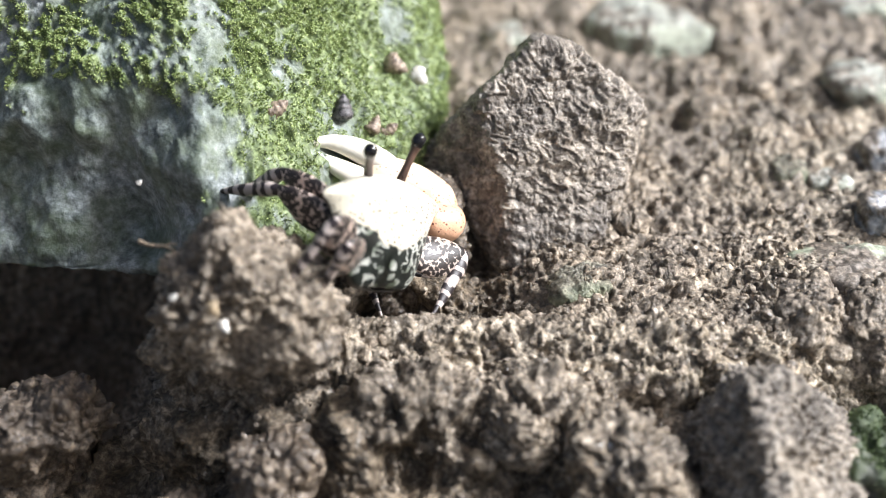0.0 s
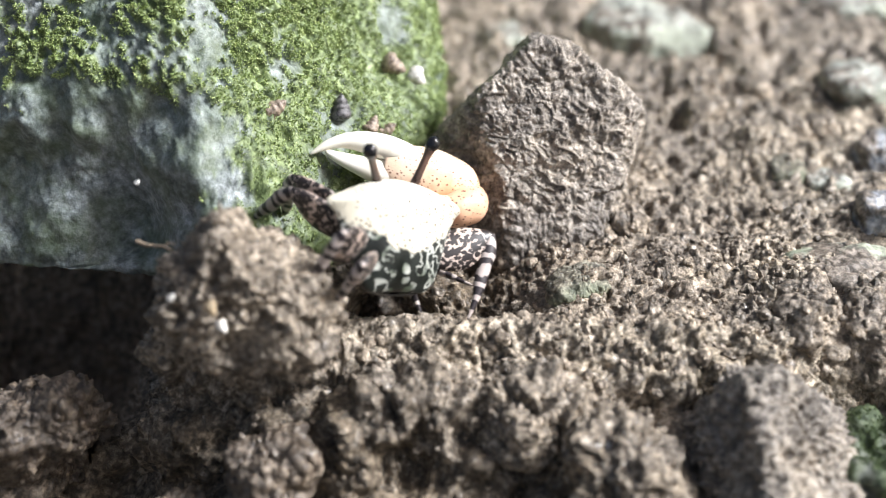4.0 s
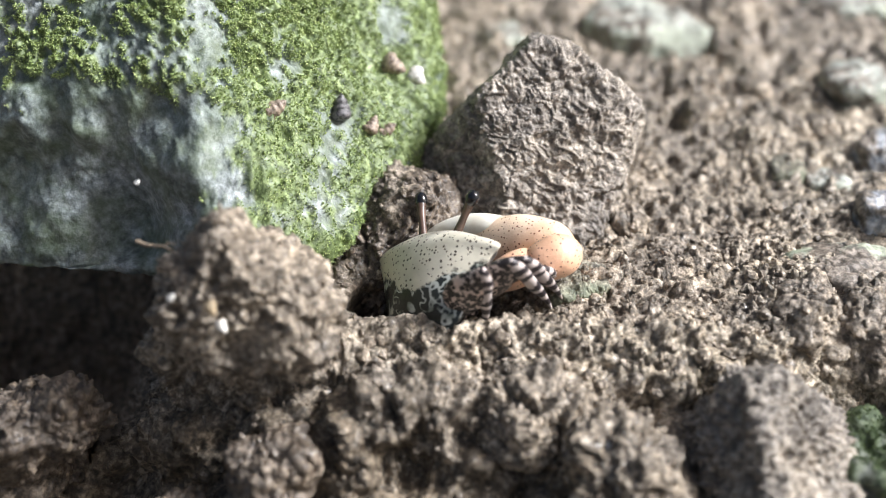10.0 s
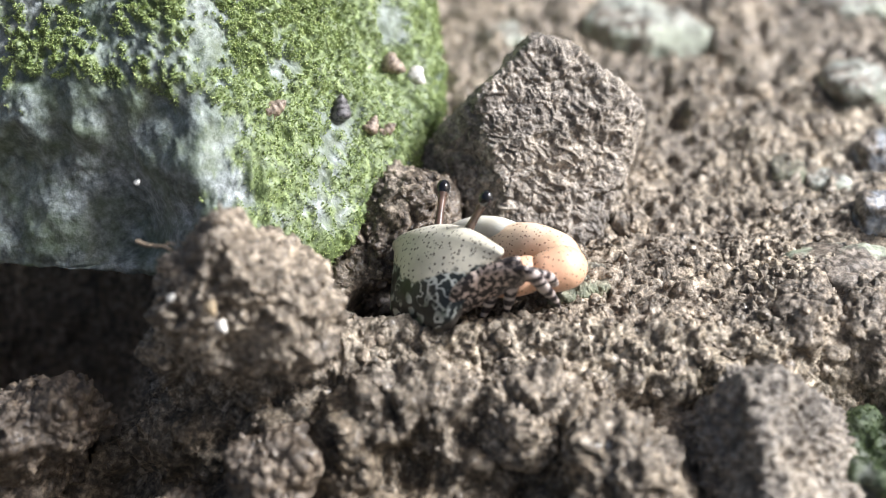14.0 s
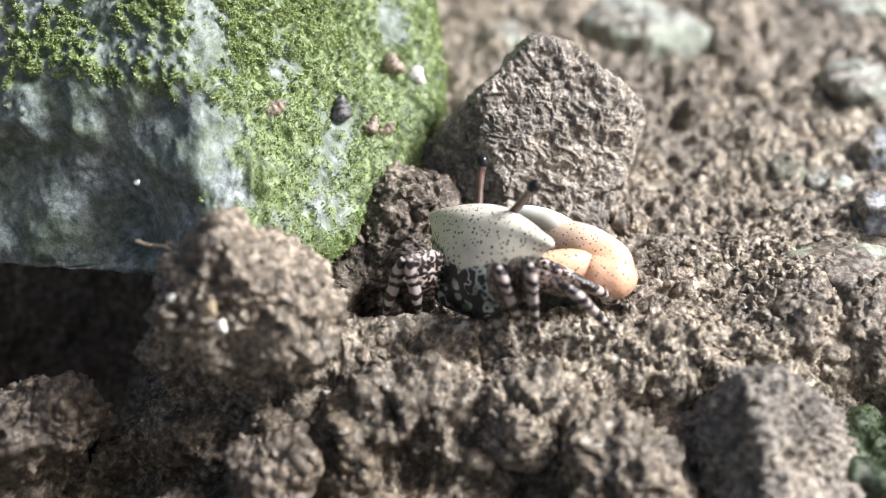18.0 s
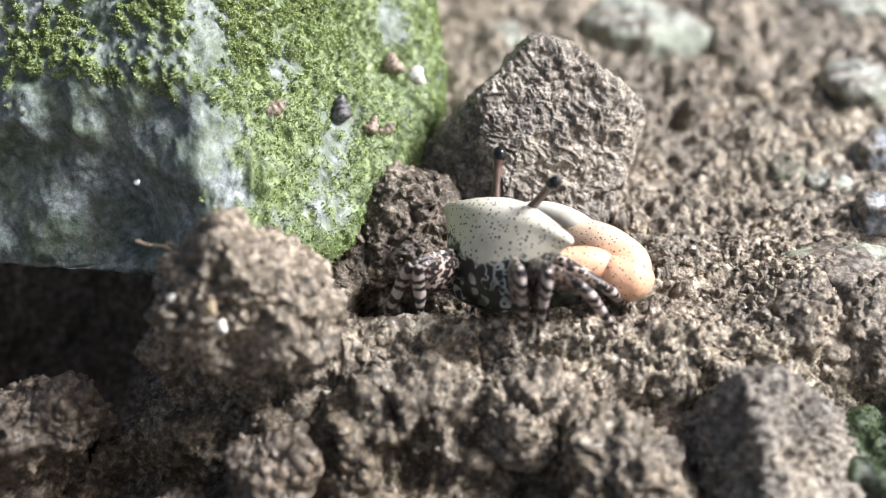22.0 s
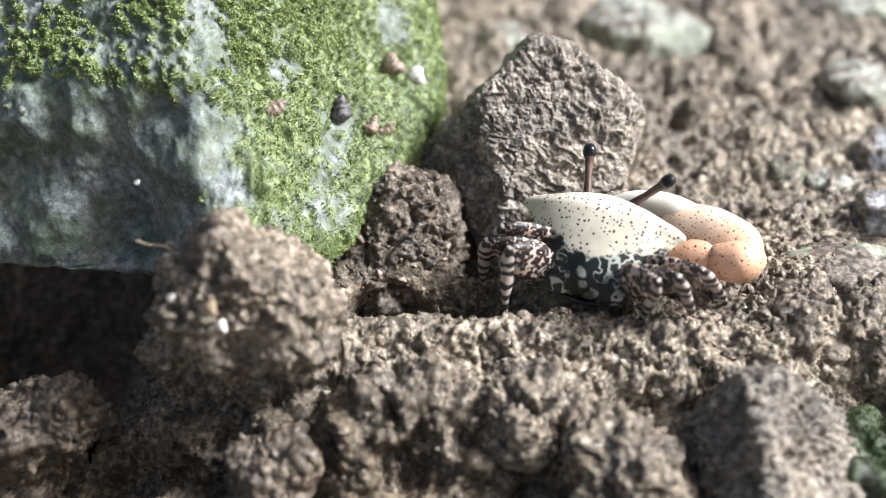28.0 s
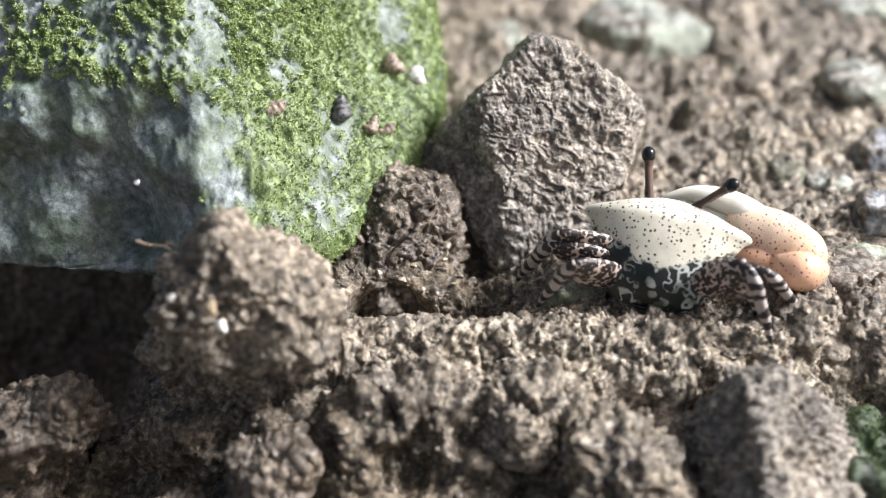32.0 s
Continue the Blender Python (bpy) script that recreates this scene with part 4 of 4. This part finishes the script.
def blend(rows, t):
    """The values of rows (t, vector, ...) at t, easing from row to row."""
    if t <= rows[0][0]:
        return rows[0][1:]
    for a, b in zip(rows, rows[1:]):
        if t <= b[0]:
            f = (t - a[0]) / (b[0] - a[0])
            return [Vector(p).lerp(Vector(q), f) for p, q in zip(a[1:], b[1:])]
    return rows[-1][1:]


HIPS = [(-5.6, 1.8, -2.0), (-6.2, -0.6, -2.4), (-6.0, -3.0, -2.6), (-5.0, -5.2, -2.8), (5.6, 1.8, -2.0), (6.2, -0.6, -2.4), (6.0, -3.0, -2.6), (5.0, -5.2, -2.8)]
UPPER, LOWER = 10.4, 12.6

# where the eight feet stand, in mm, and where the knees point, in the crab's space
MOUND_FEET = [(-30.2, -6.0, 13.0), (-33.0, -8.5, 16.0), (-21.5, -28.7, 13.0), (-18.0, -26.5, 9.0), (-2, -3, 4), (-2, -8, 0), (-2.1, -19.1, 0.5), (-9, -17, -1)]
MOUND_KNEES = [(-0.53, 0.6, 0.5), (-0.54, 0.63, 0.55), (-0.5, 0.3, 0.8), (-0.5, 0.2, 0.8), (0.2, 0.1, -1), (0.2, 0.1, -1), (1, -0.3, 0.3), (0.2, 0.1, -1)]
HOLE_FEET = [(-4, -8, -3), (-13.2, -14.4, -0.5), (-12.1, -18.5, 1.4), (-7.9, -20.9, 1.0), (19, -8, -1), (22.5, -14.7, 0.5), (21.1, -17.9, 0.5), (17.0, -21.2, 1.7)]
HOLE_KNEES = [(-0.3, 0, -1), (-0.54, -0.1, 0.84), (-0.36, -0.22, 0.91), (-0.22, -0.67, 0.71), (0.3, 0, -1), (0.55, -0.3, 0.78), (0.52, -0.3, 0.8), (0.44, -0.34, 0.83)]
SUNK_FEET = [(-7, -8, -6), (-9, -12, -8), (-7, -12, -8), (-6, -14, -8), (17.9, -8.5, 0.0), (17.6, -15.1, 1.8), (16.0, -17.5, 1.8), (6.2, -19.6, -0.2)]
SUNK_KNEES = [(-0.3, 0, -1), (-0.3, 0, -1), (-0.3, 0, -1), (-0.3, 0, -1), (0.95, -0.21, 0.23), (0.79, 0.0, 0.61), (0.72, 0.11, 0.69), (0.9, 0.19, 0.4)]
TURN_FEET = [(-6, -8, -6), (-9, -12, -8), (-7, -12, -8), (-6, -14, -8), (17.5, -13.1, 1.3), (17.1, -18.7, 2.6), (8.8, -19.0, 0.8), (4.9, -19.2, -0.6)]
TURN_KNEES = [(-0.3, 0, -1), (-0.3, 0, -1), (-0.3, 0, -1), (-0.3, 0, -1), (0.95, -0.07, 0.31), (0.78, 0.04, 0.62), (0.75, 0.44, 0.49), (0.67, 0.61, 0.42)]
OUT_FEET = [(-2, -6, -5), (-2, -10, -5), (-9.0, -17.0, -2.0), (-3.1, -17.1, -1.5), (26.9, -13.8, -1.0), (24.7, -24.0, 1.5), (12.8, -26.0, 2.6), (11.3, -25.5, 2.6)]
OUT_KNEES = [(-0.3, 0, -1), (-0.3, 0, -1), (0.2, -0.15, 0.97), (0.14, -0.21, 0.97), (0.94, -0.19, 0.27), (0.65, -0.07, 0.76), (0.63, 0.14, 0.76), (0.5, 0.07, 0.87)]
STRIDE_FEET = [(2, -6, -3), (2, -10, -3), (-3.2, -12.0, -4.1), (-2.2, -15.9, -1.4), (32.6, -17.1, -0.2), (31.2, -22.0, 1.1), (22.3, -24.9, 1.9), (18.2, -23.3, 3.5)]
STRIDE_KNEES = [(-0.4, 0, -0.8), (-0.4, 0, -0.8), (-0.08, -0.53, 0.84), (0.05, -0.44, 0.9), (0.84, -0.23, 0.49), (0.75, -0.06, 0.65), (0.77, 0.04, 0.64), (0.68, 0.13, 0.72)]
OPEN_FEET = [(16, -7, -2), (6.4, -7.5, 2.0), (5.5, -8.5, -0.8), (8.6, -16.7, -0.3), (37, -9, -2), (41.3, -14.8, 0), (35.8, -18.8, 0), (27.7, -19.0, 0)]
OPEN_KNEES = [(-0.3, 0, -1), (-0.23, -0.27, 0.94), (-0.5, -0.24, 0.83), (-0.45, -0.3, 0.85), (0.3, 0, -1), (0.58, -0.21, 0.79), (0.53, -0.24, 0.82), (0.68, -0.35, 0.64)]
LEDGE_FEET = [(23, -7, -2), (11.7, -6.8, 1.5), (10.1, -7.7, -1.0), (12.6, -15.0, -0.5), (46, -9, -2), (51.8, -17.7, 0), (45.7, -25.0, 0), (44.8, -18.1, 0)]
LEDGE_KNEES = [(-0.3, 0, -1), (-0.25, -0.1, 0.96), (-0.5, 0.02, 0.86), (-0.42, -0.15, 0.9), (0.3, 0, -1), (0.38, -0.08, 0.92), (0.45, 0.1, 0.88), (0.38, 0.28, 0.88)]
STANCES = [(0.0, MOUND_FEET, MOUND_KNEES), (3.6, MOUND_FEET, MOUND_KNEES), (5.2, HOLE_FEET, HOLE_KNEES), (6.4, HOLE_FEET, HOLE_KNEES), (7.2, SUNK_FEET, SUNK_KNEES), (12.4, SUNK_FEET, SUNK_KNEES),
           (12.9, TURN_FEET, TURN_KNEES), (14.2, TURN_FEET, TURN_KNEES), (16.3, OUT_FEET, OUT_KNEES), (24.2, OUT_FEET, OUT_KNEES), (25.0, STRIDE_FEET, STRIDE_KNEES), (25.5, STRIDE_FEET, STRIDE_KNEES),
           (27.4, OPEN_FEET, OPEN_KNEES), (28.0, OPEN_FEET, OPEN_KNEES), (28.5, LEDGE_FEET, LEDGE_KNEES), (32.0, LEDGE_FEET, LEDGE_KNEES)]


def motions():
    body = [
        (0, pose(-0.0083, -0.0152, 0.0146, 46.5, 30.4, 43.4)),
        (5.5, pose(0.0044, -0.0159, 0.0104, 15.0, -2.1, -1.6)),
        (6, pose(0.0058, -0.0163, 0.0108, 14.1, -13.6, -1.4)),
        (6.5, pose(0.0048, -0.0154, 0.0083, 10.9, -17.4, -4.3)),
        (7, pose(0.0010, -0.0145, 0.0067, 16.8, -25.5, -19.0)),
        (7.5, pose(-0.0018, -0.0139, 0.0054, 15.8, -29.3, -30.3)),
        (8, pose(-0.0020, -0.0136, 0.0050, 16.8, -29.2, -33.0)),
        (9, pose(-0.0016, -0.0127, 0.0041, 22.5, -28.6, -33.1)),
        (12, pose(-0.0021, -0.0136, 0.0053, 18.6, -28.0, -34.2)),
        (12.5, pose(-0.0023, -0.0138, 0.0054, 24.1, -29.0, -38.9)),
        (13, pose(-0.0034, -0.0140, 0.0050, 27.7, -28.1, -45.8)),
        (13.5, pose(-0.0034, -0.0140, 0.0049, 25.1, -27.0, -46.9)),
        (14, pose(-0.0010, -0.0141, 0.0065, 23.4, -23.5, -44.8)),
        (14.5, pose(0.0008, -0.0141, 0.0072, 25.4, -21.0, -43.9)),
        (16.5, pose(0.0039, -0.0138, 0.0079, 28.9, -17.8, -41.9)),
        (17.5, pose(0.0041, -0.0138, 0.0083, 31.4, -16.2, -42.9)),
        (18, pose(0.0052, -0.0138, 0.0093, 31.1, -14.1, -42.5)),
        (18.5, pose(0.0066, -0.0140, 0.0096, 31.3, -12.7, -42.2)),
        (19, pose(0.0071, -0.0140, 0.0100, 32.1, -11.9, -42.1)),
        (21, pose(0.0075, -0.0142, 0.0104, 31.9, -11.7, -41.9)),
        (23, pose(0.0077, -0.0141, 0.0107, 31.6, -11.4, -41.9)),
        (24, pose(0.0085, -0.0139, 0.0110, 32.4, -10.7, -41.2)),
        (24.5, pose(0.0094, -0.0138, 0.0113, 28.9, -10.9, -39.5)),
        (25, pose(0.0099, -0.0138, 0.0116, 26.9, -11.0, -38.6)),
        (25.5, pose(0.0113, -0.0140, 0.0141, 26.4, -12.4, -37.9)),
        (27.5, pose(0.0221, -0.0121, 0.0111, 29.9, -1.9, -26.6)),
        (28, pose(0.0218, -0.0115, 0.0096, 21.7, 2.0, -20.8)),
        (28.5, pose(0.0280, -0.0122, 0.0143, 21.1, -3.8, -21.2)),
        (29, pose(0.0240, -0.0127, 0.0100, 27.9, 0.4, -22.9)),
        (29.5, pose(0.0289, -0.0125, 0.0119, 33.4, -0.6, -17.1)),
        (30, pose(0.0269, -0.0124, 0.0093, 29.2, 1.1, -20.7)),
        (30.5, pose(0.0290, -0.0121, 0.0107, 26.9, -0.8, -19.9)),
        (31, pose(0.0290, -0.0123, 0.0094, 27.5, 1.3, -20.3)),
        (32, pose(0.0310, -0.0124, 0.0091, 29.8, 2.5, -16.3)),
    ]
    body = [(0.0, body[0][1]), (2.0, pose(-0.0082, -0.0152, 0.0149, 46.5, 30.4, 43.4)), (3.5, body[0][1])] + body[1:]
    body.insert(3, (4.5, pose(-0.002, -0.0155, 0.0128, 30, 14, 20)))
    walk(crab, body)
    bases = [Vector((-3.3, 6.2, 1.6)), Vector((3.3, 6.2, 1.6))]
    tips = [(0.0, (-8.3, 7.9, 7.2), (4.2, 12.9, 7.8)), (3.6, (-8.3, 7.9, 7.2), (4.2, 12.9, 7.8)), (5.2, (-4.9, 13.0, 4.7), (8.0, 9.0, 5.5)), (32.0, (-4.9, 13.0, 4.7), (8.0, 9.0, 5.5))]
    for i in (0, 1):
        walk(stalks[i], [(t, reach(bases[i], row[i], (0, 0, 1))) for t, *row in tips])
    # heel and tip of the big claw in the crab's space, mm
    grip = [
        (0, (19.8, 5.1, -2.9), (-0.5, 18.0, -13.3)),
        (1, (19.8, 5.4, -2.8), (-0.7, 18.5, -12.3)),
        (2, (19.7, 5.9, -2.9), (-1.0, 18.8, -11.4)),
        (2.8, (18.7, 9.5, -1.6), (-4.2, 18.9, -5.8)),
        (3, (19.2, 7.5, -0.8), (-2.0, 20.0, -8.0)),
        (3.2, (19.5, 5.5, -1.7), (-1.1, 19.2, -12.3)),
        (3.5, (19.5, 6.8, -1.8), (-1.4, 19.0, -11.8)),
        (5.5, (17.0, 10.1, -6.2), (-10.9, 10.1, -5.9)),
        (5.8, (16.8, 10.9, -5.6), (-9.1, 12.4, -1.5)),
        (6, (18.2, 8.3, -5.0), (-6.5, 13.1, 4.3)),
        (6.3, (17.1, 9.9, -7.1), (-8.9, 10.8, -2.5)),
        (6.6, (18.0, 9.7, -6.5), (-8.0, 9.7, -0.9)),
        (7, (15.9, 10.2, -8.3), (-8.4, 10.6, -2.4)),
        (9, (14.3, 11.1, -9.6), (-9.6, 9.8, -0.9)),
        (12.5, (13.4, 11.7, -9.8), (-10.5, 9.5, -1.1)),
        (13.5, (11.8, 12.0, -9.3), (-12.2, 9.8, -2.5)),
        (14.5, (12.8, 10.7, -12.1), (-11.3, 9.2, -4.4)),
        (16.5, (13.1, 9.1, -13.3), (-10.9, 9.4, -5.2)),
        (19, (14.5, 7.8, -13.9), (-9.8, 9.2, -6.9)),
        (23, (14.6, 7.5, -14.0), (-9.6, 9.3, -6.6)),
        (24.5, (15.8, 7.8, -12.9), (-8.4, 9.9, -6.5)),
        (25, (16.6, 8.0, -11.7), (-7.5, 10.5, -5.9)),
        (25.3, (21.0, 6.0, -2.5), (-1.4, 14.7, -6.6)),
        (25.5, (20.9, 7.8, -1.8), (-2.4, 14.8, -0.4)),
        (25.65, (21.2, 7.6, -1.8), (0.5, 14.5, 3.0)),
        (25.95, (19.4, 7.0, -7.0), (-5.8, 9.8, -4.6)),
        (26.25, (19.8, 6.8, -6.6), (-4.4, 10.2, -4.6)),
        (26.5, (21.4, 7.2, -3.2), (3.0, 12.0, 8.5)),
        (26.8, (20.4, 6.4, -6.0), (-4.8, 9.0, -4.2)),
        (27.2, (20.8, 6.4, -5.6), (-3.4, 10.0, -3.8)),
        (27.5, (21.8, 8.1, -5.3), (6.2, 10.1, 12.8)),
        (27.7, (21.1, 6.2, -5.2), (-4.1, 8.6, -3.9)),
        (28, (21.7, 6.5, -3.7), (-3.8, 9.2, -3.4)),
        (28.3, (20.5, 4.6, -4.3), (-2.0, 13.7, -1.8)),
        (28.5, (22.3, 4.7, -1.7), (2.3, 15.0, 6.2)),
        (28.8, (20.7, 4.0, -6.2), (-5.8, 6.5, -2.2)),
        (29, (22.2, 5.1, -3.9), (-3.6, 7.4, -1.3)),
        (29.3, (20.8, 4.9, -4.5), (-3.1, 11.3, -2.8)),
        (29.5, (21.0, 7.9, -4.2), (0.5, 10.6, 8.0)),
        (29.8, (21.1, 4.1, -5.0), (-4.6, 7.6, -3.6)),
        (30, (21.8, 5.3, -3.4), (-3.9, 7.8, -2.4)),
        (30.3, (21.4, 4.7, -4.5), (-3.0, 10.1, -4.2)),
        (30.45, (22.1, 4.6, -2.4), (-0.9, 12.8, -0.8)),
        (30.6, (22.3, 4.7, -1.7), (2.0, 14.8, 5.6)),
        (30.8, (21.9, 4.3, -3.9), (-3.6, 8.3, -2.2)),
        (31, (21.9, 4.7, -3.4), (-3.7, 8.5, -1.8)),
        (31.3, (22.2, 4.4, -2.6), (-2.6, 10.0, -0.9)),
        (31.5, (22.3, 4.4, -2.1), (-1.4, 12.0, -0.2)),
        (31.6, (22.3, 4.6, -1.7), (0.2, 14.0, 1.5)),
        (31.7, (22.3, 4.6, -1.6), (1.4, 14.6, 3.8)),
        (31.85, (22.0, 4.2, -2.3), (-1.8, 11.2, -0.8)),
        (32, (21.9, 3.6, -2.7), (-2.6, 10.1, -2.0)),
    ]
    shoulder = Vector((7.2, 2.6, -5.2))

    def crab_at(t):
        scene.frame_set(frame(t))
        return crab.matrix_basis.copy()
    claw_rows, arm_rows = [], []
    for t, heel, tip in grip:
        turn = crab_at(t).to_3x3().inverted()
        claw_rows.append((t, reach(heel, tip, turn @ Vector((0.0, 0.57, 0.82)))))
        start = Vector(heel) - (Vector(heel) - shoulder).normalized() * 12.9
        arm_rows.append((t, reach(start, heel, (0, 0, 1))))
    walk(claw, claw_rows), walk(arm, arm_rows)
    # the upper finger opens and shuts
    gape = [(0.0, -1), (3.5, -1), (5.5, -6), (7.5, -6), (24.8, -6), (32.0, -6)]
    walk(finger, [(t, pose(0.0118, 0, 0.002, 0, -a, 0)) for t, a in gape])
    times = sorted({t for t, _ in body} | {t for t, _, _ in STANCES} | {3.9, 4.9, 6.8, 12.6, 15.0, 15.6, 26.0, 26.5, 27.0})
    poses = {t: crab_at(t) for t in times}
    stance = [(t, *feet) for t, feet, _ in STANCES]
    knees = [(t, *out) for t, _, out in STANCES]
    for k, (leg, low) in enumerate(legs):
        upper_rows, lower_rows = [], []
        for t in times:
            hip = Vector(HIPS[k])
            foot = poses[t].inverted() @ (Vector(blend(stance, t)[k]) * 0.001) * 1000
            way = foot - hip
            d = min(max(way.length, 4.0), UPPER + LOWER - 0.3)
            way.normalize()
            along = (UPPER ** 2 - LOWER ** 2 + d * d) / (2 * d)
            high = math.sqrt(max(0.0, UPPER ** 2 - along ** 2))
            out = Vector(blend(knees, t)[k])
            out = (out - way * out.dot(way)).normalized()
            knee = hip + way * along + out * high
            m = reach(hip, knee, out)
            upper_rows.append((t, m))
            foot = hip + way * d
            lower_rows.append((t, m.inverted() @ reach(knee, foot, out)))
        walk(leg, upper_rows), walk(low, lower_rows)


motions()
